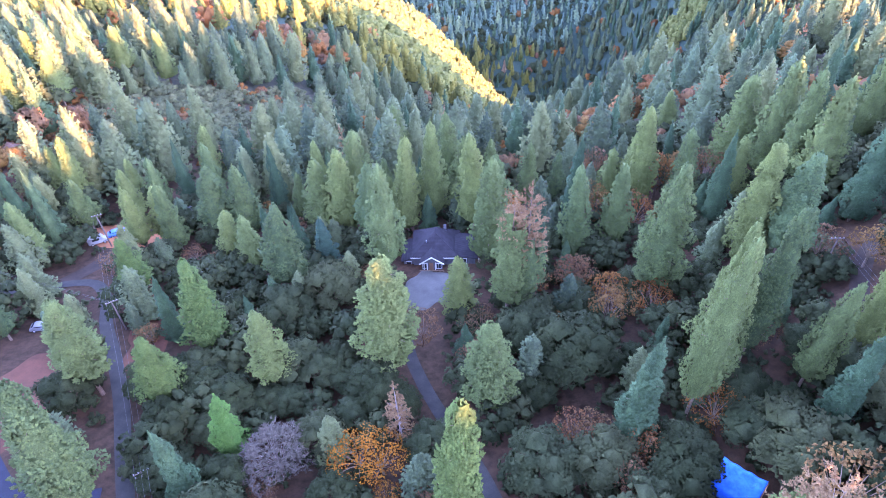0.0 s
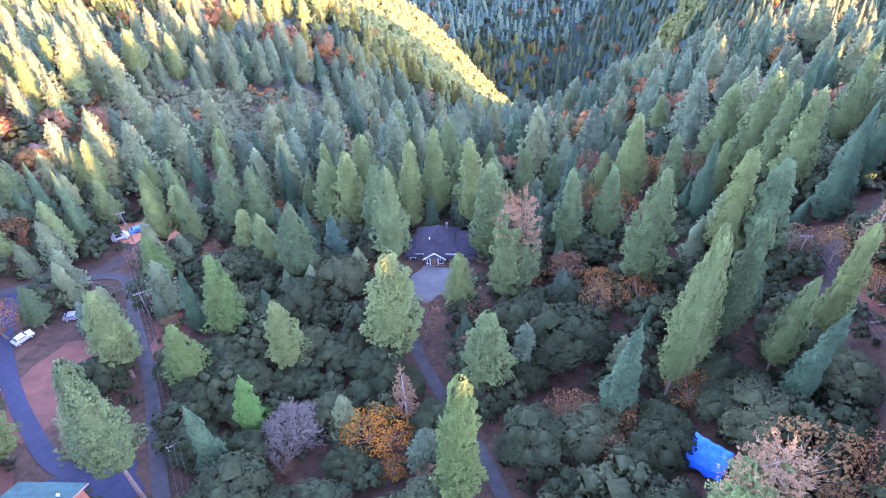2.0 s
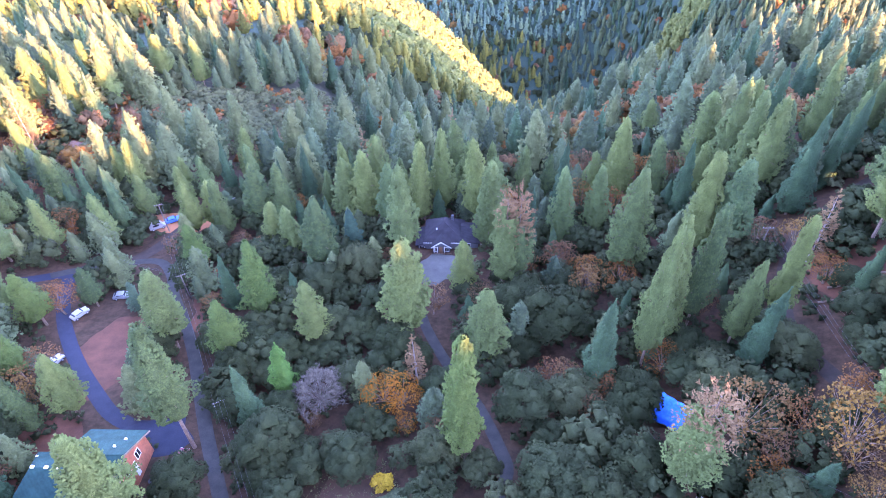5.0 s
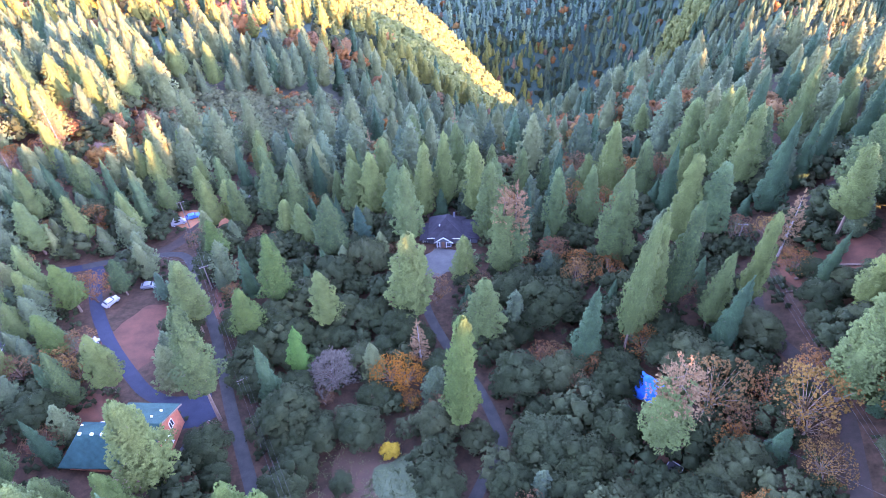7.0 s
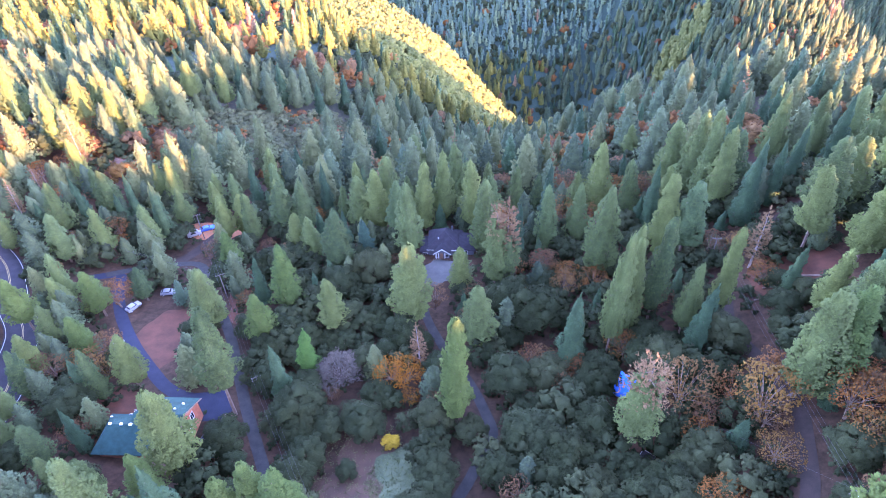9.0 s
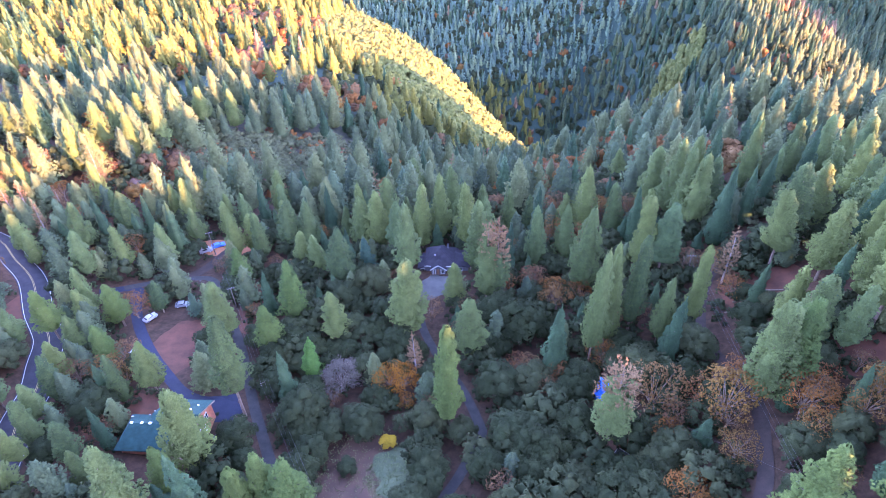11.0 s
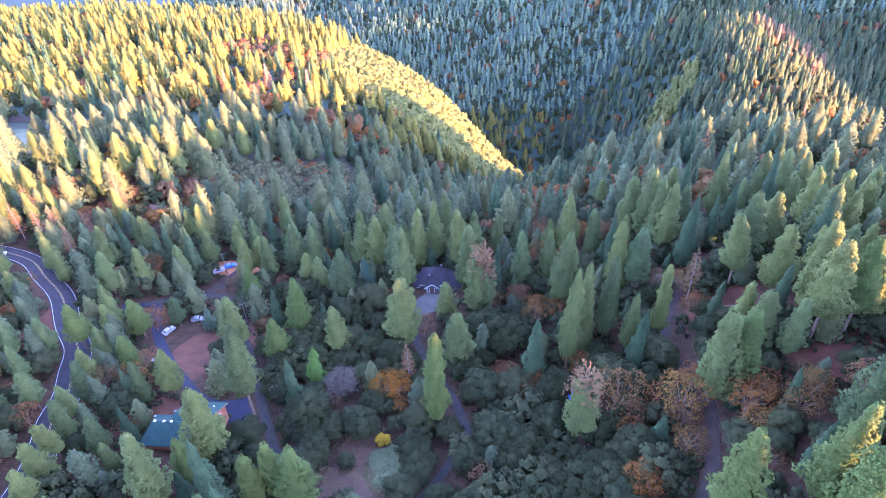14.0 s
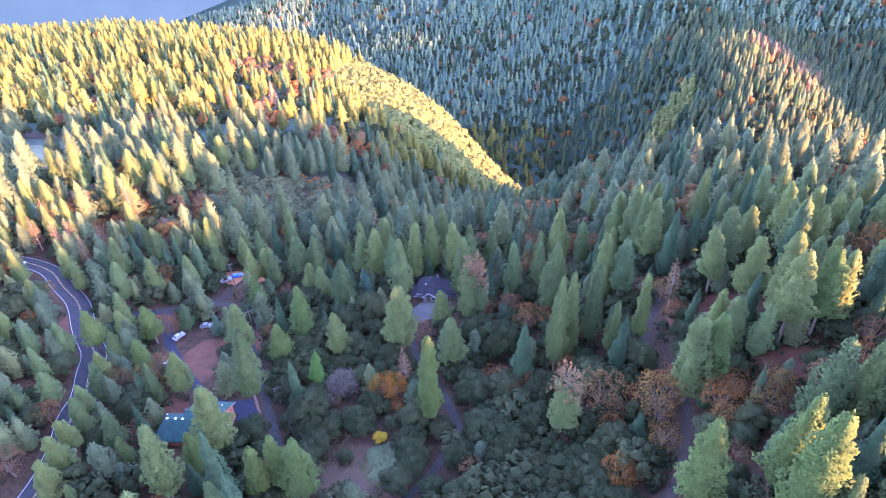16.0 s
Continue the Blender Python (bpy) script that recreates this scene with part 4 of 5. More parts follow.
def half_dead(x, y, high, seed, share):
    """A pine whose top has died: green below, bleached needles and bare twigs above."""
    wide = 4.8 if seed == 302 else 3.8
    (v, f), (wv, wf), limbs = conifer(seed, high, wide, 0.22, 5000, 0.28, 0.42)
    (dv, df), _, _ = gaunt_conifer(seed, high, wide, 0.22, 130, 14, 7, 0.62, 0.22, 0.42)
    rng = np.random.default_rng(seed)
    green = f[v[f].mean(1)[:, 2] / high + 0.06 * np.sin(v[f].mean(1)[:, 0] * 1.3) < share]
    mid = dv[df].mean(1)
    dry = df[(mid[:, 2] / high + rng.normal(0, 0.05, len(mid)) > share - 0.04) & (rng.uniform(0, 1, len(mid)) < 0.8)]
    tree = new("half_dead_pine")
    tree.location = (x, y, float(land(x, y)) - 0.15)
    part("crown", mesh_of("crown", v, green, leaf_pine, smooth_faces=True, outward=from_stem(v)), None, tree)
    part("dead_top", mesh_of("dead_top", dv, dry, leaf_dead), None, tree, "bleached pinkish dead needles")
    part("trunk", mesh_of("trunk", wv, wf, bark), None, tree)
    tagged(part("branchwork", mesh_of("branchwork", *limbs, bark), None, tree), kind="stuff")
    planted.append((x, y, high))
    return tagged(tree, "pine with a bleached dead top above green limbs", "pine tree")


for kind, spots in (("lime", LIME_AT), ("pine", PINE_AT), ("pine", PINE_AT_2), ("pine", PINE_AT_3), ("fir", FIR_AT), ("cedar", CEDAR_AT), ("spruce", SPRUCE_AT),
                    ("dead", DEAD_AT), ("lilac", LILAC_AT), ("gold", GOLD_AT), ("oak", OAK_AT), ("fall", FALL_AT)):
    for x, y, high in spots:
        slim = {"lilac": 1.25, "cedar": 1.25, "spruce": 1.35, "gold": 0.95}.get(kind, 1.0)
        if kind in ("pine", "lime"):
            slim = 0.78 if kind == "lime" and high > 28 and x < 10 else 0.52 if high > 34 and 28 < x < 40 else 0.66 if 28 < x < 62 and -64 < y < -36 else 1.35 if (x, y) == (-12.9, -37.0) else 1.15 if high < 20 else 1.0 if high > 28 else 1.15
        plant("far_pine" if kind == "pine" and (y > -12 or abs(x) > 95) else kind, x, y, high, slim)
for k, (x, y, high) in enumerate(HALF_AT):
    half_dead(x, y, high, 300 + k, (0.62, 0.80, 0.70)[k])

# unseen woods beyond the valley's sides, added to shade it, with gaps for the sun
side = np.random.default_rng(55)
spots = np.concatenate([scattered(side, 75, 250, -190, 40, 8.0), scattered(side, -230, -110, -150, 0, 9.0)])
d = spots - np.array([8.0, -178.0])
along = 0.656 * spots[:, 0] + 0.755 * spots[:, 1]
spots = spots[(np.abs(np.arctan2(d[:, 0] + 0.07 * d[:, 1], d[:, 1])) > radians(49)) & ~(((along > -62) & (along < -26) | (along > 20)) & (spots[:, 0] > 0))]
SIDE_SHADE_WOODS = spots[~open_ground(spots[:, 0], spots[:, 1], 4)]

# the rest of the near woods, between those
fill = np.random.default_rng(21)
oaks_left, low_oaks, young_pines = 190, [], []
for gap, wanted in ((7.4, "tall"), (4.5, "low")):
    spots = scattered(fill, -190, 175, -118, 26, gap)
    fill.shuffle(spots)
    spots = spots[~open_ground(spots[:, 0], spots[:, 1], 1.8 if wanted == "low" else 3.6)]
    d = spots - np.array([8.0, -178.0])
    spots = spots[np.abs(np.arctan2(d[:, 0] + 0.07 * d[:, 1], d[:, 1])) < radians(49)]
    for x, y in spots:
        near = min(math.hypot(x - a, y - b) for a, b, _ in planted)
        if wanted == "tall":
            deep = y > -8 or x > 66 or x < -96 or (y < -84 and x < -28) or (x < -62 and y < -58)
            if near < 5.8 or not deep or (x < -50 and y > 34) or fill.uniform() < 0.12:
                continue
            high = fill.uniform(10, 17) if x < -60 and y < -20 else fill.uniform(15, 23) if x < -60 else fill.uniform(15, 29)
            roll = fill.uniform()
            plant("far_pine" if roll < 0.74 else "fir" if roll < 0.92 else "fall", x, y, high * (0.6 if roll >= 0.92 else 1), 0.9)
        else:
            if near < 3.0:
                continue
            roll = fill.uniform()
            # to the west young pines take the place of many of the oaks
            west = x < -58
            if roll < (0.40 if west else 0.74):
                high = fill.uniform(8, 12.5) if 4 < x < 47 and y < -52 else fill.uniform(4.5, 9.5)
                if y < -34 and oaks_left > 0:
                    oaks_left -= 1
                    plant("oak", x, y, high, 1.0)
                else:
                    low_oaks.append((x, y, high / 11))
            elif roll < (0.48 if west else 0.81):
                plant("fall", x, y, fill.uniform(4, 8.5), 1.0)
            elif roll < 0.87:
                young_pines.append((x, y, fill.uniform(8, 15) / 25))
            elif roll < 0.91:
                plant("fir", x, y, fill.uniform(7, 13), 1.2)
far_rng = np.random.default_rng(200)
MID = dict(
    pine=[conifer(110 + k, 25, 5.2 + 0.4 * (k % 3), 0.08, 660, 0.70, 0.62 + 0.06 * (k % 3))[0] for k in range(8)],
    fir=[conifer(120 + k, 23, 4.1, 0.04, 540, 0.66, 0.90, 0.3)[0] for k in range(4)],
    dead=[gaunt_conifer(130 + k, 25, 3.6, 0.2, 40, 5, 3, 0.9, 0.36, 0.7, 0.1)[0] for k in range(2)],
    oak=[broadleaf(140 + k, 11, 5.0, 0.1, 17, 19, 0.55)[0] for k in range(4)],
    fall=[broadleaf(150 + k, 12, 4.8, 0.2, 18, 22, 0.48, 0.85)[0] for k in range(4)])
FAR = dict(
    pine=[far_conifer(far_rng, 23, 4.9 + 0.4 * (k % 3), 0.05, 110, 1.5, 0.68) for k in range(10)],
    fir=[far_conifer(far_rng, 23, 4.0, 0.04, 90, 1.3, 0.85, 0.3) for k in range(5)],
    dead=[far_conifer(far_rng, 23, 3.8, 0.12, 70, 1.3, 0.7) for k in range(3)],
    oak=[far_crown(far_rng, 10, 5.0, 46, 2.0) for k in range(6)],
    fall=[far_crown(far_rng, 11, 5.2, 46, 2.0) for k in range(4)])
DISTANT = dict(
    pine=[far_conifer(far_rng, 19, 4.9, 0.05, 17, 2.9, 0.74, 0, 5) for k in range(10)],
    fir=[far_conifer(far_rng, 19, 4.2, 0.04, 14, 2.7, 0.9, 0, 5) for k in range(5)],
    dead=[far_conifer(far_rng, 23, 4.0, 0.10, 12, 2.8, 0.8, 0, 5) for k in range(3)],
    oak=[far_crown(far_rng, 10, 6.0, 12, 4.2) for k in range(6)],
    fall=[far_crown(far_rng, 11, 5.4, 12, 4.0) for k in range(4)])
SMALL_OAK = [far_crown(far_rng, 8.5, 4.2, 26, 2.0) for k in range(8)]
h_ = np.random.default_rng(56).uniform(0.8, 1.12, len(SIDE_SHADE_WOODS))
wood_of("side_pine_woods", FAR["pine"], SIDE_SHADE_WOODS, h_ * 1.1, h_, woods_pine, "unseen green pine woods added beside the valley for shade", "woods", np.random.default_rng(57))
rear_rng = np.random.default_rng(71)
p_ = scattered(rear_rng, -170, 180, -330, -121, 9.5)
along = 0.656 * p_[:, 0] + 0.755 * p_[:, 1]
p_ = p_[~((along > -62) & (along < -26)) & (off_lines(p_[:, 0], p_[:, 1]) > 3)]
h_ = rear_rng.uniform(0.5, 0.95, len(p_))
wood_of("rear_pine_woods", FAR["pine"], p_, h_, h_ * 1.1, woods_pine, "green pine woods on the near hillside", "woods", rear_rng)
woods("near_slope", 26, 230, 320, 8.6, MID, 5, woods_pine)
woods("middle_slope", 230, 330, 420, 8.2, FAR, 9, woods_sunlit_ridge, 1.3)
woods("far_slope", 330, 860, 900, 8.6, FAR, 6, woods_sunlit_ridge, 0.9, x_max=110)
woods("spur_slope", 330, 860, 900, 7.8, FAR, 11, woods_pine, 0.5, x_min=110)
woods("distant_slope", 860, 1250, 1000, 7.6, DISTANT, 7, far_hazed_green, 0.25)
woods("farthest_slope", 1250, 2100, 1500, 13.5, DISTANT, 10, far_hazed_green, 0.25)
hill_rng = np.random.default_rng(61)
p_ = scattered(hill_rng, -170, 150, 250, 720, 5.6)
p_ = p_[oak_hill(p_)]
h_ = hill_rng.uniform(0.75, 1.3, len(p_))
wood_of("hillside_oak_woods", SMALL_OAK, p_, h_, h_ * hill_rng.uniform(0.9, 1.15, len(p_)), woods_hill_oak, "dense olive-green oaks covering a hillside", "woods", hill_rng)
p_ = scattered(hill_rng, 230, 315, 625, 720, 6.5)
p_ = p_[spur_nose(p_)]
h_ = hill_rng.uniform(1.3, 2.1, len(p_))
wood_of("spur_oak_woods", SMALL_OAK, p_, h_, h_ * 0.8, woods_hill_oak, "sunlit olive-green oaks on the nose of a spur", "woods", hill_rng)
young = np.array(young_pines)
wood_of("young_pine_woods", MID["pine"], young[:, :2], young[:, 2], young[:, 2] * 1.25, woods_pine, "young green pines between the taller trees", "woods", np.random.default_rng(81))
low = np.array(low_oaks)
wood_of("oak_thicket", MID["oak"], low[:, :2], low[:, 2], low[:, 2] * 1.05, woods_oak, "grey-green evergreen oak thicket under the pines", "thicket", np.random.default_rng(8))


# ---------- brush, grass ----------
def brush(name, spots, size, forms, material, label, seed, category="brush"):
    r_ = np.random.default_rng(seed)
    pts = []
    for cx, cy, rx, ry, n in spots:
        a, q = r_.uniform(0, 6.28, n), np.sqrt(r_.uniform(0, 1, n))
        pts.append(np.stack([cx + rx * q * np.cos(a), cy + ry * q * np.sin(a)], 1))
    p_ = np.concatenate(pts)
    p_ = p_[off_lines(p_[:, 0], p_[:, 1]) > 1.0] if category != "undergrowth" else p_[~open_ground(p_[:, 0], p_[:, 1], 1.5)]
    h_ = size * r_.uniform(0.6, 1.4, len(p_))
    return wood_of(name, forms, p_, h_, h_ * 1.1, material, label, category, r_, 0.1)


brush("manzanita_brush", [(-114, 80, 14, 14, 70), (-108, 106, 16, 16, 90), (-88, 112, 22, 16, 110), (-74, 90, 18, 20, 120), (-66, 128, 22, 24, 120), (-92, 72, 20, 14, 80), (-118, 48, 10, 10, 40), (-106, 62, 9, 8, 40), (80, 12, 7, 18, 90), (58, -18, 5, 8, 25)], 1.15,
      [s[0] for s in SHRUBS], leaf_brush, "grey-green manzanita brush on open slopes", 31)
brush("autumn_brush", [(-126, 46, 16, 16, 50), (-112, 86, 14, 14, 30), (-70, 60, 12, 10, 25), (-62, 112, 24, 20, 60), (-128, 84, 10, 16, 35), (-90, 128, 24, 8, 40)], 1.0,
      [s[0] for s in SHRUBS], woods_fall, "rust-brown autumn brush on red soil", 34)
LOW = [broadleaf(85 + k, 3, 1.9, 0.02, 4, 5, 0.75)[0] for k in range(4)]
brush("undergrowth", [(0, -50, 95, 60, 1100), (60, -70, 45, 50, 500), (-80, -50, 60, 70, 800), (-10, 20, 130, 40, 300)], 0.7, LOW, woods_oak, "low dark undergrowth beneath the trees", 32, "undergrowth")
TUFT = [blades(np.random.default_rng(400 + k), np.random.default_rng(410 + k).uniform(-0.5, 0.5, (5, 3)) * (1, 1, 0.2), np.tile([0, 0, 1.0], (5, 1)), 2, 0.8, 0.25) for k in range(3)]
brush("meadow_grass", [(-11, -82, 6, 7, 1500), (-19, -78, 9, 12, 500), (-250, 130, 30, 30, 500)], 0.8, TUFT, grass_mat, "pale green grass in the clearings", 33, "grass")

# ---------- buildings ----------
def box_into(bm, x0, x1, y0, y1, z0, z1):
    v = [bm.verts.new(c) for c in ((x0, y0, z0), (x1, y0, z0), (x1, y1, z0), (x0, y1, z0), (x0, y0, z1), (x1, y0, z1), (x1, y1, z1), (x0, y1, z1))]
    for f in ((0, 3, 2, 1), (4, 5, 6, 7), (0, 1, 5, 4), (1, 2, 6, 5), (2, 3, 7, 6), (3, 0, 4, 7)):
        bm.faces.new([v[i] for i in f])
    return bm


def box(x0, x1, y0, y1, z0, z1, soft=0.0):
    bm = box_into(bmesh.new(), x0, x1, y0, y1, z0, z1)
    if soft:
        bmesh.ops.bevel(bm, geom=bm.edges[:], offset=soft, segments=2, affect="EDGES")
    return bm


def slab(points, thick):
    """A roof plane: an outline with thickness."""
    bm = bmesh.new()
    top = [bm.verts.new(p) for p in points]
    low = [bm.verts.new((p[0], p[1], p[2] - thick)) for p in points]
    bm.faces.new(top)
    bm.faces.new(low[::-1])
    for k in range(len(top)):
        n = (k + 1) % len(top)
        bm.faces.new((top[n], top[k], low[k], low[n]))
    bmesh.ops.recalc_face_normals(bm, faces=bm.faces[:])
    return bm


def prism(profile, axis, a, b):
    """A solid from an upright outline (two coordinates) drawn out along x or y from a to b."""
    bm = bmesh.new()
    place = (lambda u, w, t: (t, u, w)) if axis == "x" else (lambda u, w, t: (u, t, w))
    p, q = [bm.verts.new(place(u, w, a)) for u, w in profile], [bm.verts.new(place(u, w, b)) for u, w in profile]
    bm.faces.new(p)
    bm.faces.new(q[::-1])
    for k in range(len(p)):
        n = (k + 1) % len(p)
        bm.faces.new((p[n], p[k], q[k], q[n]))
    bmesh.ops.recalc_face_normals(bm, faces=bm.faces[:])
    return bm


def roof_material(name, colour, rows):
    """Courses of shingles or ribs of sheet metal."""
    m, nodes, links, b = nodes_of(name)
    tc = nodes.new("ShaderNodeTexCoord")
    w = nodes.new("ShaderNodeTexWave")
    w.bands_direction = rows
    w.inputs["Scale"].default_value, w.inputs["Distortion"].default_value = 1.6, 0.4
    links.new(tc.outputs["Object"], w.inputs["Vector"])
    n = noise_node(nodes, links, 0.7, 5.0)
    lo, hi = tuple(c * 0.72 for c in colour), tuple(c * 1.25 for c in colour)
    ramp = ramp_node(nodes, [(0.3, lo), (0.7, hi)])
    links.new(n.outputs["Fac"], ramp.inputs["Fac"])
    dark = ramp_node(nodes, [(0.0, (0.82, 0.82, 0.82)), (0.5, (1, 1, 1))])
    links.new(w.outputs["Fac"], dark.inputs["Fac"])
    links.new(mixed(nodes, links, ramp.outputs["Color"], dark.outputs["Color"], 1.0, "MULTIPLY"), b.inputs["Base Color"])
    b.inputs["Roughness"].default_value = 0.85
    b.inputs["Specular IOR Level"].default_value = 0.15
    bn = nodes.new("ShaderNodeBump")
    bn.inputs["Strength"].default_value, bn.inputs["Distance"].default_value = 0.5, 0.04
    links.new(w.outputs["Fac"], bn.inputs["Height"])
    links.new(bn.outputs["Normal"], b.inputs["Normal"])
    return m


shingle = roof_material("grey_shingle", (0.023, 0.0212, 0.0255), "Z")
green_roof = roof_material("teal_roofing", (0.010, 0.040, 0.034), "X")
brown_roof = roof_material("brown_roofing", (0.13, 0.075, 0.055), "X")
pale_roof = roof_material("pale_roofing", (0.15, 0.148, 0.14), "X")
grey_siding = plain_material("dark_grey_siding", (0.060, 0.062, 0.072), 0.8, 0, 0.2, 2.0)
red_siding = plain_material("red_brown_siding", (0.26, 0.075, 0.035), 0.8, 0, 0.25, 2.0)
brown_siding = plain_material("brown_siding", (0.14, 0.09, 0.06), 0.85, 0, 0.25, 2.0)
white_trim = plain_material("white_trim", (0.46, 0.46, 0.45), 0.6, 0, 0.06)
wood_door = plain_material("stained_wood", (0.15, 0.065, 0.03), 0.6, 0, 0.25)
glass_mat, gn, gl, gb = nodes_of("window_glass")
gb.inputs["Base Color"].default_value, gb.inputs["Roughness"].default_value = (0.02, 0.025, 0.03, 1), 0.06
dark_metal = plain_material("dark_metal", (0.05, 0.05, 0.055), 0.5, 0.6, 0.15)
pale_metal = plain_material("galvanised_metal", (0.55, 0.56, 0.57), 0.45, 0.7, 0.15)
rubber = plain_material("rubber", (0.02, 0.02, 0.02), 0.9)


def window(parent, axis, at, a, b, z0, z1, out):
    """A window set on a wall: white frame bars, a sill and a pane. axis: the way along which the wall's normal points."""
    t, d = 0.09, 0.05 * out
    put = (lambda u0, u1, v0, v1, n0, n1: box(u0, u1, min(n0, n1), max(n0, n1), v0, v1)) if axis == "y" else (lambda u0, u1, v0, v1, n0, n1: box(min(n0, n1), max(n0, n1), u0, u1, v0, v1))
    win = part("window", put(a, b, z0, z1, at + 0.3 * d, at + 0.5 * d), glass_mat, parent, "dark window with white frame")
    for name, u0, u1, v0, v1 in (("frame_side", a - t, a, z0 - t, z1 + t), ("frame_side", b, b + t, z0 - t, z1 + t), ("frame_head", a, b, z1, z1 + t), ("window_sill", a, b, z0 - t, z0), ("mullion", (a + b) / 2 - 0.03, (a + b) / 2 + 0.03, z0, z1)):
        part(name, put(u0, u1, v0, v1, at, at + d * 1.6), white_trim, win)


def rect(parent, name, x0, x1, y0, y1, z0, z1, material, label="", soft=0.0):
    return part(name, box(x0, x1, y0, y1, z0, z1, soft), material, parent, label)


def cabin():
    """The cabin: hipped grey roof, a gabled entry towards the forecourt, a lower wing on each side."""
    g = float(relief(-6, -4)) - 0.2
    house = new("cabin")
    house.matrix_basis = Matrix.Translation((-6.6, -2.6, 0)) @ Matrix.Diagonal((0.86, 0.68, 1.04, 1)) @ Matrix.Translation((6.6, 2.6, 0))
    rect(house, "wall", -11.6, -1.0, -7.2, 4.6, g - 1.5, 3.0, grey_siding, "dark grey siding")
    rect(house, "wing_wall", -1.0, 3.4, -6.6, 3.8, g - 1.8, 2.4, grey_siding, "dark grey siding")
    rect(house, "wing_wall", -14.2, -11.6, -6.4, 2.6, g - 1.5, 1.5, grey_siding, "dark grey siding")
    e, ap, ar = 3.0, (-6.6, -2.2, 6.7), (-6.2, 0.4, 6.5)
    a, b, c, d = (-12.2, -7.8, e), (-0.4, -7.8, e), (-0.4, 5.2, e), (-12.2, 5.2, e)
    for name, pts in (("roof", (a, b, ap)), ("roof_side", (b, c, ar, ap)), ("roof_side", (d, a, ap, ar)), ("roof_back", (c, d, ar))):
        part(name, slab(pts, 0.18), shingle, house, "blue-grey shingle roof")
    r0, r1, h = (-1.6, -1.5, 4.9), (1.6, -1.4, 4.4), 2.35
    for pts in (((-1.4, -7.2, 2.9), (4.0, -7.2, h), r1, r0), ((4.0, -7.2, h), (4.0, 4.4, h), r1), ((4.0, 4.4, h), (-1.4, 4.4, 2.9), r0, r1)):
        part("wing_roof", slab(pts, 0.16), shingle, house, "blue-grey shingle roof")
    part("wing_roof", slab(((-14.8, -7.0, 1.4), (-11.2, -7.0, 2.5), (-11.2, 3.0, 2.5), (-14.8, 3.0, 1.4)), 0.14), shingle, house, "blue-grey shingle roof")
    # gabled entry
    part("entry_gable", prism([(-9.6, g - 1), (-4.6, g - 1), (-4.6, 2.75), (-7.1, 4.25), (-9.6, 2.75)], "y", -9.7, -5.0), grey_siding, house, "dark gabled entry front")
    for side in (-1, 1):
        x1 = -7.1 + side * 3.0
        part("entry_roof", slab(((-7.1, -10.3, 4.55), (x1, -10.3, 2.75), (x1, -5.2, 2.75), (-7.1, -5.2, 4.55)), 0.14), shingle, house, "blue-grey shingle roof")
        part("fascia", slab(((-7.1, -10.42, 4.60), (x1, -10.42, 2.80), (x1, -10.30, 2.80), (-7.1, -10.30, 4.60)), 0.30), white_trim, house, "white fascia board")
    for x in (-9.0, -8.2, -6.2):
        rect(house, "post", x - 0.09, x + 0.09, -10.2, -10.02, g, 2.95, white_trim, "white porch post")
    part("front_door", box(-7.75, -6.75, -9.82, -9.72, 0.75, 2.75, 0.02), wood_door, house, "stained wooden door")
    window(house, "y", -9.72, -6.0, -4.95, 1.3, 2.5, -1)
    window(house, "y", -9.72, -9.3, -8.4, 1.3, 2.5, -1)
    window(house, "y", -6.62, -0.4, 1.2, 0.8, 2.0, -1)
    window(house, "y", -6.42, -13.6, -12.3, 0.1, 1.0, -1)
    rect(house, "deck", -10.0, -4.2, -11.2, -9.8, 0.25, 0.72, dark_metal, "dark entry deck")
    for k in range(7):
        x = -9.95 + k * 0.95
        rect(house, "baluster", x, x + 0.07, -11.18, -11.1, 0.72, 1.5, brown_siding)
    rect(house, "handrail", -10.0, -4.2, -11.2, -11.08, 1.5, 1.58, brown_siding)
    rect(house, "chimney", -4.4, -3.7, 1.0, 1.7, 3.6, 6.6, grey_siding, "square chimney", 0.03)
    part("roof_vent", box(-8.6, -8.3, -4.6, -4.3, 5.0, 5.65, 0.03), pale_metal, house)
    for k in range(5):
        rect(house, "stair", 4.1 + k * 0.32, 4.45 + k * 0.32, -6.0, -4.9, g - 0.4, 1.2 - k * 0.28, brown_siding, "wooden side stair")
    rect(house, "gutter", -12.3, -0.3, -7.95, -7.80, 2.80, 2.93, white_trim, "white gutter")
    rect(house, "stair_rail", 4.1, 5.7, -6.1, -6.02, 1.5, 1.58, white_trim, "white stair rail")
    set_down(house, -6.6, -4)
    return tagged(house, "dark grey cabin with hipped blue-grey shingle roof", "house")


cabin()


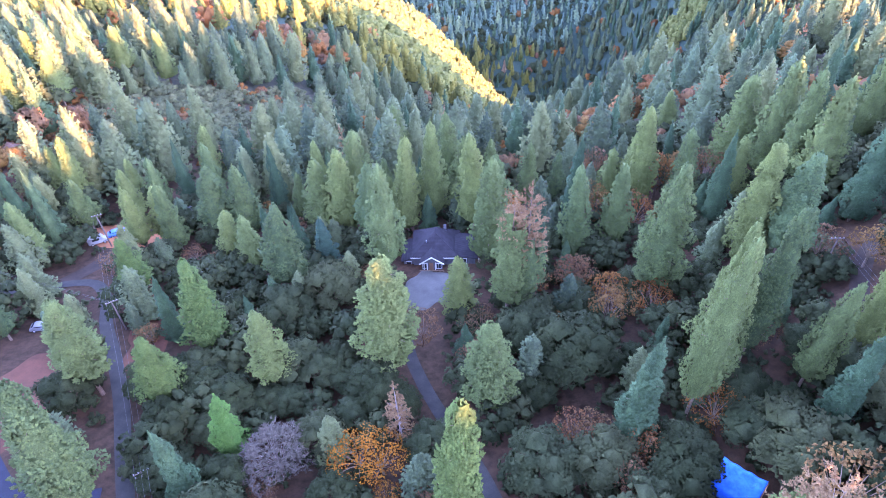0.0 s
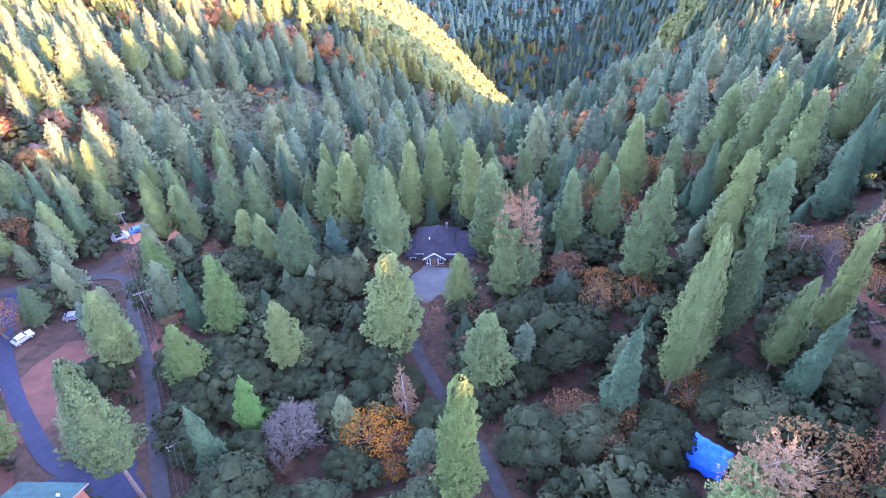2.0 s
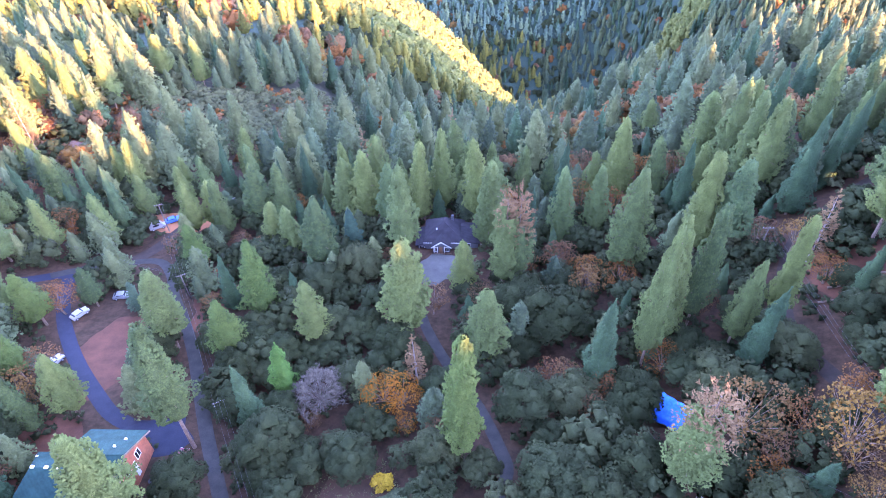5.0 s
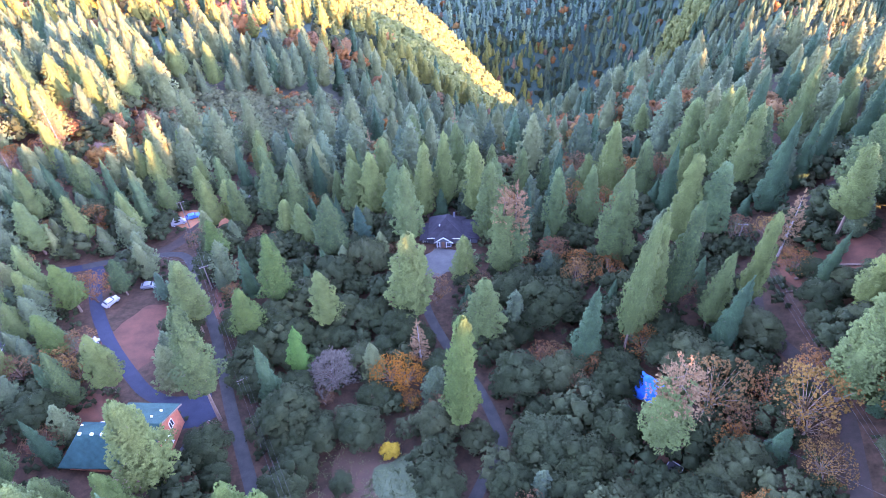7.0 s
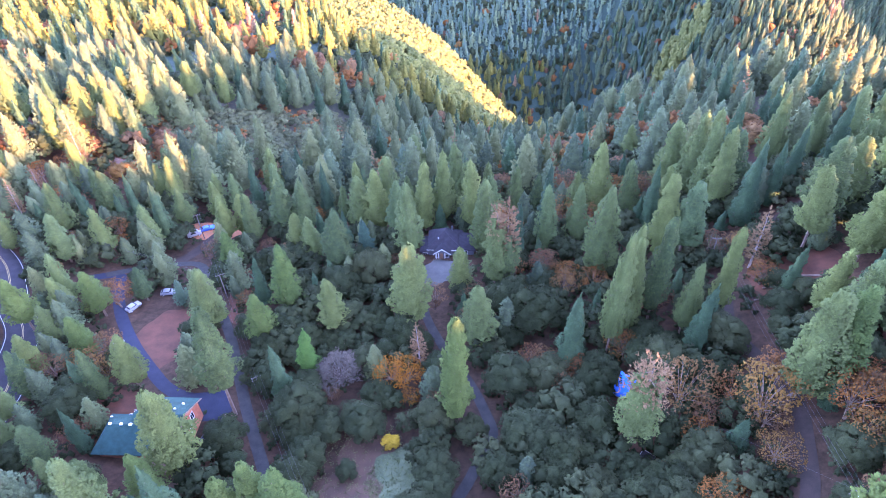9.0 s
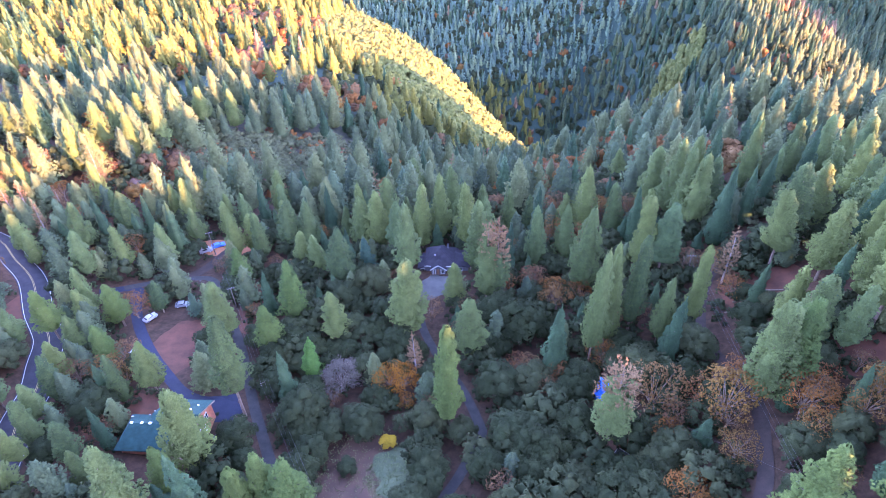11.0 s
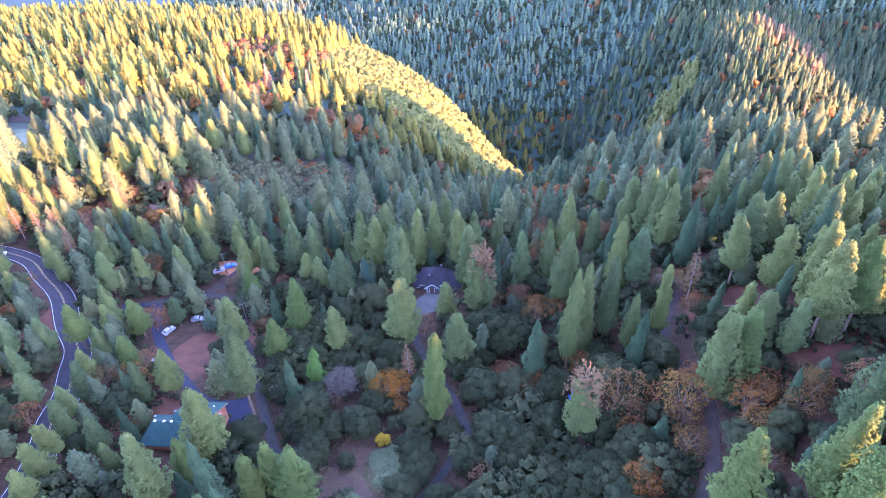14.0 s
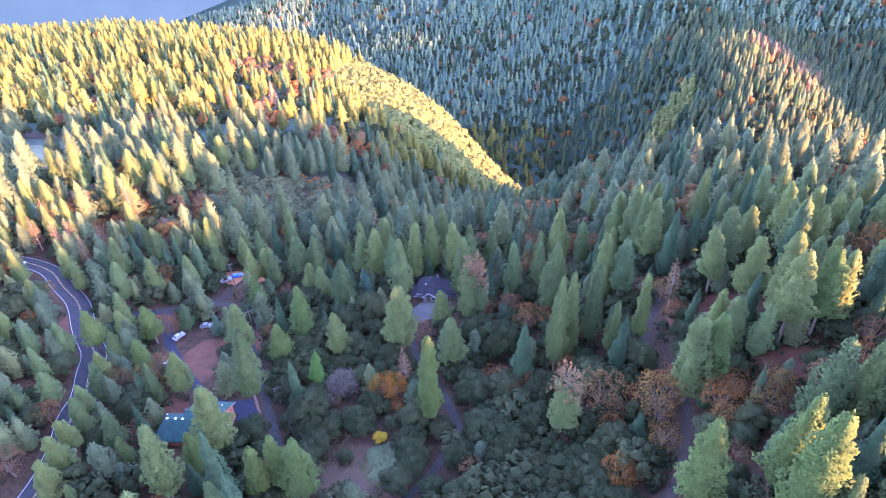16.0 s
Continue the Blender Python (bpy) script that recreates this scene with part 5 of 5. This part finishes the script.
def green_house():
    """A red-sided house with a teal roof in two wings, the larger gabled."""
    g = float(relief(-58, -77)) - 1.0
    house = new("green_roofed_house")
    rect(house, "wall", -58.4, -51.2, -84.2, -70.2, g, 2.0, red_siding, "red-brown board siding")
    part("gable_wall", prism([(-84.2, 2.0), (-77.2, 5.0), (-70.2, 2.0)], "x", -58.0, -51.2), red_siding, house, "red-brown gable end")
    for y1 in (-69.4, -85.0):
        part("roof", slab(((-50.6, -77.2, 5.5), (-60.4, -77.2, 5.5), (-60.4, y1, 1.9), (-50.6, y1, 1.9)), 0.16), green_roof, house, "teal roofing")
    part("ridge_cap", box(-60.4, -50.6, -77.35, -77.05, 5.42, 5.56, 0.03), green_roof, house)
    for y1 in (-69.4, -85.0):
        part("barge_board", slab(((-50.55, -77.2, 5.45), (-50.55, y1, 1.85), (-50.42, y1, 1.85), (-50.42, -77.2, 5.45)), 0.28), brown_siding, house)
    rect(house, "wing_wall", -66.4, -58.4, -84.0, -75.4, g, 1.9, red_siding, "red-brown board siding")
    r0, r1 = (-64.6, -79.6, 4.9), (-57.5, -79.6, 4.9)
    for pts in (((-67.2, -85.0, 1.8), (-57.5, -85.0, 1.8), r1, r0), ((-57.5, -74.4, 1.8), (-67.2, -74.4, 1.8), r0, r1), ((-67.2, -74.4, 1.8), (-67.2, -85.0, 1.8), r0)):
        part("wing_roof", slab(pts, 0.16), green_roof, house, "teal hipped roofing")
    for x in (-64.2, -62.0, -60.2):
        part("roof_vent", box(x - 0.28, x + 0.28, -79.9, -79.3, 4.85, 5.12, 0.04), white_trim, house, "white roof vent")
    for x, y in ((-52.6, -72.6), (-53.2, -74.9), (-56.4, -76.3), (-66.2, -76.0)):
        z = 1.9 + (y + 69.4) / -7.8 * 3.6 if x > -60 else 2.5
        part("roof_vent", box(x - 0.2, x + 0.2, y - 0.2, y + 0.2, z, z + 0.42, 0.04), white_trim, house, "white roof vent")
    window(house, "x", -51.2, -78.6, -77.2, 1.0, 2.8, 1)
    window(house, "x", -51.2, -74.6, -73.2, 0.4, 2.0, 1)
    window(house, "x", -51.2, -82.4, -81.0, 0.4, 1.9, 1)
    part("entry_door", box(-51.2, -51.12, -76.4, -75.4, g + 1.0, 1.3, 0.02), white_trim, house, "white side door")
    rect(house, "deck", -58.0, -52.4, -87.6, -84.2, g + 0.6, 0.0, brown_siding, "brown wooden deck")
    rect(house, "deck_rail", -58.0, -52.4, -87.6, -87.5, 0.7, 0.9, brown_siding)
    # antenna on the back eave
    rect(house, "antenna_mast", -60.95, -60.89, -74.9, -74.84, 2.2, 4.0, pale_metal)
    for k in range(4):
        rect(house, "antenna_bar", -61.5 + k * 0.06, -60.3 - k * 0.06, -74.95 - k * 0.25, -74.91 - k * 0.25, 3.92, 3.96, white_trim)
    house.matrix_basis = Matrix.Translation((0, -77, 0)) @ Matrix.Diagonal((1, 0.84, 1.05, 1)) @ Matrix.Translation((0, 77, 0))
    house.matrix_basis = Matrix.Translation((-2.0, 2.5, 0)) @ house.matrix_basis
    set_down(house, -58, -77)
    return tagged(house, "red-brown house with wide teal roof below tall pines", "house")


green_house()


def carport():
    g = float(relief(-47, -75))
    shed = new("carport")
    part("roof", slab(((-49.2, -80.2, 0.4), (-45.6, -80.0, 0.2), (-45.6, -72.4, 0.2), (-49.2, -72.6, 0.4)), 0.14), green_roof, shed, "flat teal roof")
    for x in (-48.9, -45.9):
        for y in (-79.6, -73.0):
            rect(shed, "post", x - 0.08, x + 0.08, y - 0.08, y + 0.08, g - 0.2, 0.2, brown_siding)
    set_down(shed, -47, -76)
    return tagged(shed, "low open carport with a teal roof", "carport")


carport()


def tarp_shed():
    """A brown-roofed shed half under a blue tarp."""
    g = float(relief(34.5, -62)) - 0.6
    base, turn = Vector((34.6, -62.0, 0)), Matrix.Rotation(radians(-38), 4, "Z")
    shed = new("tarp_covered_shed")
    shed.matrix_basis = Matrix.Translation(base) @ turn @ Matrix.Diagonal((0.86, 0.76, 1.0, 1))
    rect(shed, "wall", -2.6, 2.6, -2.3, 2.3, g, 4.0, brown_siding, "brown board walls")
    part("gable_wall", prism([(-2.3, 4.0), (0, 6.2), (2.3, 4.0)], "x", -2.6, 2.6), brown_siding, shed)
    for s in (-1, 1):
        part("roof", slab(((-3.1, 0, 6.75), (3.1, 0, 6.75), (3.1, s * 2.9, 3.9), (-3.1, s * 2.9, 3.9)), 0.12), brown_roof, shed, "brown roofing")
    m, nodes, links, b = nodes_of("blue_tarpaulin")
    n = noise_node(nodes, links, 1.3, 4.0)
    ramp = ramp_node(nodes, [(0.3, (0.004, 0.085, 0.46)), (0.7, (0.010, 0.16, 0.66))])
    links.new(n.outputs["Fac"], ramp.inputs["Fac"])
    links.new(ramp.outputs["Color"], b.inputs["Base Color"])
    b.inputs["Roughness"].default_value = 0.6
    b.inputs["Specular IOR Level"].default_value = 0.2
    r_ = np.random.default_rng(9)
    us, vs = np.linspace(-3.35, 2.9, 26), np.linspace(-0.4, 4.4, 22)
    U, V = np.meshgrid(us, vs)
    wob = 0.12 * np.sin(U * 3.1 + 0.5 * V + np.sin(V * 2.1)) + 0.07 * np.sin(V * 4.3 + U) + r_.normal(0, 0.015, U.shape)
    cut = V * (1 + 0.05 * np.sin(U * 2.2))
    over = np.clip(cut - 3.05, 0, 9)
    yy, zz = -np.minimum(cut, 3.05) - over * 0.25, 6.92 - np.abs(np.minimum(cut, 3.05)) * 0.985 - over * 0.95 + wob
    i = np.arange(U.size).reshape(U.shape)
    q = np.stack([i[:-1, :-1], i[:-1, 1:], i[1:, 1:], i[1:, :-1]], -1).reshape(-1, 4)
    tarp = part("tarpaulin", mesh_of("tarpaulin", np.stack([U, yy, zz], -1).reshape(-1, 3), q, m, smooth_faces=True), None, shed, "crumpled bright blue tarpaulin")
    tarp.modifiers.new("thick", "SOLIDIFY").thickness = 0.02
    set_down(shed, 34.6, -62)
    return tagged(shed, "brown shed with a crumpled bright blue tarpaulin roof", "shed")


tarp_shed()


def small_house(name, x, y, lx, ly, high, turn, roof, wall, label):
    z = float(land(x, y))
    house = new(name)
    house.matrix_basis = pose(x, y, z, 0, 0, turn)
    rect(house, "wall", -lx, lx, -ly, ly, -0.8, high, wall)
    part("gable_wall", prism([(-ly, high), (0, high + ly * 0.5), (ly, high)], "x", -lx, lx), wall, house)
    for s in (-1, 1):
        part("roof", slab(((-lx - 0.4, 0, high + ly * 0.55), (lx + 0.4, 0, high + ly * 0.55), (lx + 0.4, s * (ly + 0.5), high - 0.22), (-lx - 0.4, s * (ly + 0.5), high - 0.22)), 0.14), roof, house)
    window(house, "y", -ly, -lx * 0.5, -lx * 0.1, 1.0, min(2.0, high - 0.2), -1)
    part("entry_door", box(lx * 0.2, lx * 0.2 + 0.9, -ly - 0.06, -ly, 0.05, min(2.05, high - 0.1), 0.02), wood_door, house)
    return tagged(house, label, "shed" if lx < 4 else "house")


small_house("pale_roofed_house", -71.5, 17.5, 3.3, 2.5, 2.5, 12, pale_roof, brown_siding, "low house with a pale roof behind pines")
small_house("small_shed", -126.0, 42.0, 2.4, 1.8, 2.2, -35, brown_roof, brown_siding, "small brown shed on bare soil among trees")


# ---------- vehicles ----------
def paint(name, colour):
    m, nodes, links, b = nodes_of(name)
    b.inputs["Base Color"].default_value, b.inputs["Roughness"].default_value = (*colour, 1), 0.5
    b.inputs["Coat Weight"].default_value = 0.15
    return m


white_paint, red_paint, blue_paint, silver_paint, dark_paint = (paint("white_car_paint", (0.21, 0.215, 0.22)), paint("red_car_paint", (0.12, 0.010, 0.018)), paint("blue_car_paint", (0.02, 0.12, 0.55)),
                                                                paint("silver_car_paint", (0.12, 0.125, 0.13)), paint("dark_car_paint", (0.03, 0.04, 0.06)))


def wheels(parent, xs, half, r=0.34):
    for x in xs:
        for s in (-1, 1):
            bm = bmesh.new()
            bmesh.ops.create_cone(bm, cap_ends=True, segments=16, radius1=r, radius2=r, depth=0.22, matrix=Matrix.Translation((x, s * half, r)) @ Matrix.Rotation(math.pi / 2, 4, "X"))
            w = part("wheel", bm, rubber, parent)
            bm = bmesh.new()
            bmesh.ops.create_cone(bm, cap_ends=True, segments=12, radius1=r * 0.55, radius2=r * 0.5, depth=0.24, matrix=Matrix.Translation((x, s * (half + 0.01), r)) @ Matrix.Rotation(math.pi / 2, 4, "X"))
            part("rim", bm, pale_metal, w)


def vehicle(name, x, y, turn, colour, label, kind="car", length=4.4):
    car = new(name)
    car.matrix_basis = pose(x, y, float(land(x, y)) + 0.2, 0, 0, turn)
    L, W = length / 2, 0.9
    if kind == "pickup":
        prof = [(-L, 0.45), (L, 0.45), (L, 0.95), (L * 0.52, 1.05), (L * 0.36, 1.65), (-L * 0.05, 1.68), (-L * 0.10, 1.05), (-L, 1.02)]
    elif kind == "van":
        prof = [(-L, 0.4), (L, 0.4), (L, 0.95), (L * 0.72, 1.1), (L * 0.5, 1.95), (-L * 0.97, 2.0), (-L, 1.5)]
    else:
        prof = [(-L, 0.35), (L, 0.35), (L, 0.75), (L * 0.48, 0.92), (L * 0.16, 1.42), (-L * 0.48, 1.42), (-L * 0.82, 0.98), (-L, 0.9)]
    bm = prism(prof, "y", -W, W)
    for v in bm.verts:
        if v.co.z > 1.1:
            v.co.y *= 0.82
    bmesh.ops.bevel(bm, geom=bm.edges[:], offset=0.06, segments=2, affect="EDGES")
    part("body", bm, colour, car)
    if kind == "pickup":
        rect(car, "windscreen", L * 0.38, L * 0.50, -0.70, 0.70, 1.12, 1.5, glass_mat)
        rect(car, "roof", -L * 0.02, L * 0.32, -0.62, 0.62, 1.66, 1.72, colour, "", 0.02)
        rect(car, "bed_floor", -L * 0.94, -L * 0.14, -0.74, 0.74, 1.00, 1.045, dark_metal, "dark empty cargo bed")
        for s in (-1, 1):
            rect(car, "bed_side", -L * 0.98, -L * 0.12, s * 0.84 - 0.06, s * 0.84 + 0.06, 1.0, 1.32, colour)
            rect(car, "side_window", L * 0.0, L * 0.3, s * 0.79 - 0.02, s * 0.79 + 0.02, 1.15, 1.5, glass_mat)
        rect(car, "tailgate", -L, -L * 0.96, -0.86, 0.86, 0.9, 1.32, colour)
        rect(car, "rear_window", -L * 0.12, -L * 0.08, -0.6, 0.6, 1.2, 1.55, glass_mat)
        rect(car, "load_rack", -L * 0.7, -L * 0.66, -0.86, 0.86, 1.32, 1.4, pale_metal)
    else:
        h0, h1 = (1.0, 1.34) if kind == "car" else (1.2, 1.75)
        for s in (-1, 1):
            rect(car, "side_window", -L * 0.5, L * 0.22, s * 0.80 - 0.02, s * 0.80 + 0.02, h0, h1, glass_mat)
        rect(car, "windscreen", L * 0.24, L * 0.40, -0.66, 0.66, h0, h1 - 0.06, glass_mat)
        rect(car, "rear_window", -L * 0.76, -L * 0.58, -0.62, 0.62, h0 + 0.02, h1 - 0.08, glass_mat)
    for s in (-1, 1):
        rect(car, "headlight", L - 0.03, L + 0.03, s * 0.62 - 0.16, s * 0.62 + 0.16, 0.62, 0.78, white_trim)
    wheels(car, (-L * 0.62, L * 0.62), 0.80)
    return tagged(car, label, "pickup truck" if kind == "pickup" else kind)


vehicle("pickup_truck", 27.6, -68.1, 128, silver_paint, "silver-white pickup truck with an empty open bed", "pickup", 5.4)
vehicle("car", -48.4, -70.0, 85, red_paint, "red car parked beside the teal carport")
vehicle("car", -50.0, -72.9, 60, dark_paint, "dark car parked close to the red-brown wall")
vehicle("car", -84.8, -34.5, 60, white_paint, "small white car beside the asphalt loop", length=3.8)
vehicle("car", -81.4, -49.6, 70, white_paint, "white car on the verge of the loop", length=4.0)
vehicle("car", -79.0, -27.3, 10, silver_paint, "silver car parked below the pines", length=4.0)
vehicle("van", -85.6, 4.7, 30, white_paint, "white van parked in the red soil yard", "van", 4.2)
vehicle("car", -83.2, 9.0, 30, blue_paint, "bright blue car in the red soil yard")
vehicle("pickup_truck", -152.5, -9.2, 20, white_paint, "white pickup pulled over at the road edge", "pickup", 5.2)


def camper():
    ob = new("camper_trailer")
    ob.matrix_basis = pose(32.6, -80.6, float(land(32.6, -80.6)) + 0.1, 0, 0, 52)
    bm = box(-2.7, 2.7, -1.15, 1.15, 0.55, 2.6, 0.12)
    part("body", bm, dark_metal, ob, "weathered dark camper body")
    rect(ob, "roof_rim", -2.75, 2.75, -1.2, -1.12, 2.6, 2.68, pale_metal)
    rect(ob, "roof_rim", -2.75, 2.75, 1.12, 1.2, 2.6, 2.68, pale_metal)
    rect(ob, "roof_rim", -2.75, -2.67, -1.12, 1.12, 2.6, 2.68, pale_metal)
    rect(ob, "roof_rim", 2.67, 2.75, -1.12, 1.12, 2.6, 2.68, pale_metal)
    hatch = part("roof_hatch", box(-0.5, 0.4, -0.45, 0.45, 2.6, 2.8, 0.04), white_trim, ob, "white roof hatch")
    part("hatch_lid", box(-0.25, 0.15, -0.2, 0.2, 2.8, 2.83, 0.01), dark_metal, hatch)
    wheels(ob, (-0.4, 0.5), 1.0, 0.33)
    rect(ob, "drawbar", 2.7, 3.7, -0.08, 0.08, 0.5, 0.62, dark_metal)
    return tagged(ob, "dark camper trailer with a white roof hatch", "trailer")


camper()
yellow_paint = paint("yellow_machine_paint", (0.55, 0.33, 0.02))


def machine():
    ob = new("small_excavator")
    ob.matrix_basis = pose(28.6, -80.4, float(land(28.6, -80.4)), 0, 0, 20)
    for s in (-1, 1):
        rect(ob, "track", -0.9, 0.9, s * 0.6 - 0.18, s * 0.6 + 0.18, 0.0, 0.5, rubber, "", 0.1)
    rect(ob, "body", -0.8, 0.7, -0.6, 0.6, 0.55, 1.3, yellow_paint, "", 0.1)
    rect(ob, "cab", -0.3, 0.5, -0.5, 0.3, 1.3, 2.2, yellow_paint, "", 0.06)
    part("boom", mesh_of("boom", *tube([(0.6, 0, 1.0), (1.6, 0, 2.0), (2.2, 0, 1.1)], (0.14, 0.12, 0.08), 6), yellow_paint), None, ob)
    return tagged(ob, "small yellow digger beside the camper", "machine")


machine()


def propane():
    x, y = -68.2, -70.0
    ob = new("propane_tank")
    ob.matrix_basis = pose(x, y, float(land(x, y)), 0, 0, 25) @ Matrix.Scale(0.6, 4)
    v, f = tube([(-1.5, 0, 0.9), (-1.35, 0, 0.9), (1.35, 0, 0.9), (1.5, 0, 0.9)], (0.25, 0.52, 0.52, 0.25), 14)
    part("tank", mesh_of("tank", v, f, white_trim, smooth_faces=True), None, ob)
    for sx in (-0.8, 0.8):
        rect(ob, "foot", sx - 0.1, sx + 0.1, -0.35, 0.35, 0, 0.45, concrete)
    part("dome", box(-0.2, 0.2, -0.18, 0.18, 1.38, 1.6, 0.05), white_trim, ob)
    return tagged(ob, "white propane tank on bare soil by the house", "tank")


propane()


# ---------- poles and wires ----------
wire_mat = plain_material("wire", (0.06, 0.06, 0.065), 0.6, 0.2)
insulator_grey = plain_material("grey_glazed_insulator", (0.16, 0.16, 0.17), 0.4, 0, 0.1)
pole_wood = plain_material("pole_wood", (0.085, 0.066, 0.056), 0.9, 0, 0.25, 1.5)


def pole(x, y, top, turn=0.0, transformer=False):
    g = float(land(x, y)) - 0.4
    ob = new("utility_pole")
    ob.matrix_basis = pose(x, y, g, 0, 0, turn)
    h = top - g
    part("post", mesh_of("post", *tube([(0, 0, 0), (0, 0, h * 0.5), (0, 0, h)], (0.17, 0.15, 0.12), 8), pole_wood, smooth_faces=True), None, ob)
    for k in range(2 if transformer else 1):
        z = h - 0.45 - 0.8 * k
        arm = rect(ob, "crossarm", -1.1, 1.1, 0.10, 0.22, z, z + 0.14, pole_wood)
        for sx in (-0.95, -0.35, 0.35, 0.95):
            rect(arm, "insulator", sx - 0.05, sx + 0.05, 0.11, 0.21, z + 0.14, z + 0.34, insulator_grey)
    if transformer:
        v, f = tube([(0.36, 0, h - 2.3), (0.36, 0, h - 2.25), (0.36, 0, h - 1.35), (0.36, 0, h - 1.3)], (0.12, 0.26, 0.26, 0.12), 12)
        part("transformer", mesh_of("transformer", v, f, pale_metal, smooth_faces=True), None, ob, "pale grey transformer can")
    return tagged(ob, "wooden utility pole with crossarm and insulators" + (" and transformer" if transformer else ""), "utility pole")


def cable(a, b, sag, shift=0.0, r=0.012):
    a, b = Vector(a), Vector(b)
    side = Vector((-(b - a).y, (b - a).x, 0)).normalized() * shift
    pts = [tuple(a.lerp(b, t) + side - Vector((0, 0, sag * 4 * t * (1 - t)))) for t in np.linspace(0, 1, 13)]
    return tagged(new("overhead_wire", mesh_of("overhead_wire", *tube(pts, [r] * 13, 4), wire_mat)), "thin sagging overhead power wire", "wire", group="overhead wires")


P1, P2, P3, P4 = (-43.7, -60.7, 3.0), (-63.6, -26.9, 0.6), (-82.0, 3.4, -3.6), (-19.0, -100.9, 15.2)
P5, P6 = (57.3, -93.5, 24.3), (59.4, -25.4, 13.8)
for p, tr, turn in ((P1, True, 30), (P2, False, 30), (P3, False, 25), (P4, False, 35), (P5, True, 0), (P6, False, 0)):
    pole(p[0], p[1], p[2], turn, tr)
for a, b in ((P4, P1), (P1, P2), (P2, P3), (P5, P6), (P5, (58.0, -170.0, 40.0))):
    for shift in (-0.8, 0.0, 0.8):
        cable((a[0], a[1], a[2] - 0.1), (b[0], b[1], b[2] - 0.1), 0.9, shift)
cable((P5[0], P5[1], P5[2] - 0.2), (35.0, -62.9, 6.2), 0.6)
cable((P2[0], P2[1], P2[2] - 0.1), (-112.0, -12.6, 3.4), 0.8)
cable((P2[0], P2[1], P2[2] - 0.5), (-112.0, -12.7, 2.8), 0.8)


# ---------- logs, stumps, boulder, yellow bush ----------
def log(x, y, turn, length, r):
    v, f = tube([(-length / 2, 0, r), (0, 0.06, r * 1.05), (length / 2, 0, r * 0.9)], (r, r * 0.92, r * 0.75), 8)
    ob = new("fallen_log", mesh_of("fallen_log", v, f, bark, smooth_faces=True))
    slope = math.degrees(math.atan2(float(land(x + math.cos(radians(turn)), y + math.sin(radians(turn)))) - float(land(x, y)), 1.0))
    ob.matrix_basis = Matrix.Translation((x, y, float(land(x, y)) + 0.05)) @ Matrix.Rotation(radians(turn), 4, "Z") @ Matrix.Rotation(radians(-slope), 4, "Y")
    return tagged(ob, "fallen brown log on the bare slope", "log", group="logs on the slope")


for x, y, turn, length, r in ((70, -40, -8, 9, 0.24), (72, -42.5, -14, 10, 0.26), (69, -37, 5, 7, 0.2), (75, -39, -25, 8, 0.22), (66, -43, -12, 6, 0.18)):
    log(x, y, turn, length, r)


def boulder():
    bm = bmesh.new()
    bmesh.ops.create_icosphere(bm, subdivisions=3, radius=1.0)
    for v in bm.verts:
        v.co *= 1 + 0.25 * noise.noise(v.co * 1.3 + Vector((4, 2, 1)))
        v.co.z *= 0.5
    me = bpy.data.meshes.new("boulder")
    bm.to_mesh(me)
    bm.free()
    me.materials.append(plain_material("grey_rock", (0.26, 0.25, 0.27), 0.9, 0, 0.2, 1.5, 0.05))
    ob = new("boulder", me)
    ob.matrix_basis = Matrix.Translation((-71.0, -74.0, float(land(-71, -74)) + 0.3)) @ Matrix.Diagonal((0.9, 1.2, 0.8, 1))
    return tagged(ob, "pale grey boulder on bare soil", "boulder")


boulder()


def yellow_bush(x, y, high):
    (v, f), (wv, wf), _ = broadleaf(95, high, high * 0.62, 0.05, 20, 22, 0.30, 0.95, True, 2)
    ob = new("yellow_bush")
    ob.location = (x, y, float(land(x, y)) - 0.1)
    part("crown", mesh_of("crown", v, f, leaf_yellow), None, ob)
    part("stem", mesh_of("stem", wv, wf, bark), None, ob)
    return tagged(ob, "small bright yellow bush in the clearing", "bush")


yellow_bush(-13.7, -73.4, 3.0)


# ---------- the backdrop ridge on the horizon, its haze put in as a glow ---
def backdrop():
    a = np.linspace(-75, 75, 121)
    v, f = [], []
    for k, w in enumerate(a):
        r = 2750.0
        crest = 150 + 70 * math.sin(w / 9.0) + 40 * math.sin(w / 3.7 + 1) + 14 * math.sin(w * 1.3)
        for z in (-700.0, crest * 0.3, crest):
            v.append((r * math.sin(radians(w)), r * math.cos(radians(w)) + (z > 0) * 60, z))
        if k:
            i = 3 * k
            f += [(i - 3, i, i + 1, i - 2), (i - 2, i + 1, i + 2, i - 1)]
    m, nodes, links, b = nodes_of("glowing_haze")
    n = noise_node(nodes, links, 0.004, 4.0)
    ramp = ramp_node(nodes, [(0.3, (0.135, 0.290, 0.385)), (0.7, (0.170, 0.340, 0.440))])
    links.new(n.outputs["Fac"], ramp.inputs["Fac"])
    # self-lit surface: the emission imitates haze over distant slopes
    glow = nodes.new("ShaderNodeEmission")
    glow.inputs["Strength"].default_value = HAZE_GLOW
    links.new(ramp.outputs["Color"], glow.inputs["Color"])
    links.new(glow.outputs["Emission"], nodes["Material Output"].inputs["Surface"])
    return tagged(new("backdrop", mesh_of("backdrop", np.array(v), np.array(f), m, smooth_faces=True)), "pale blue backdrop ridge on the horizon, its haze put in as a glow", "backdrop", kind="structure")


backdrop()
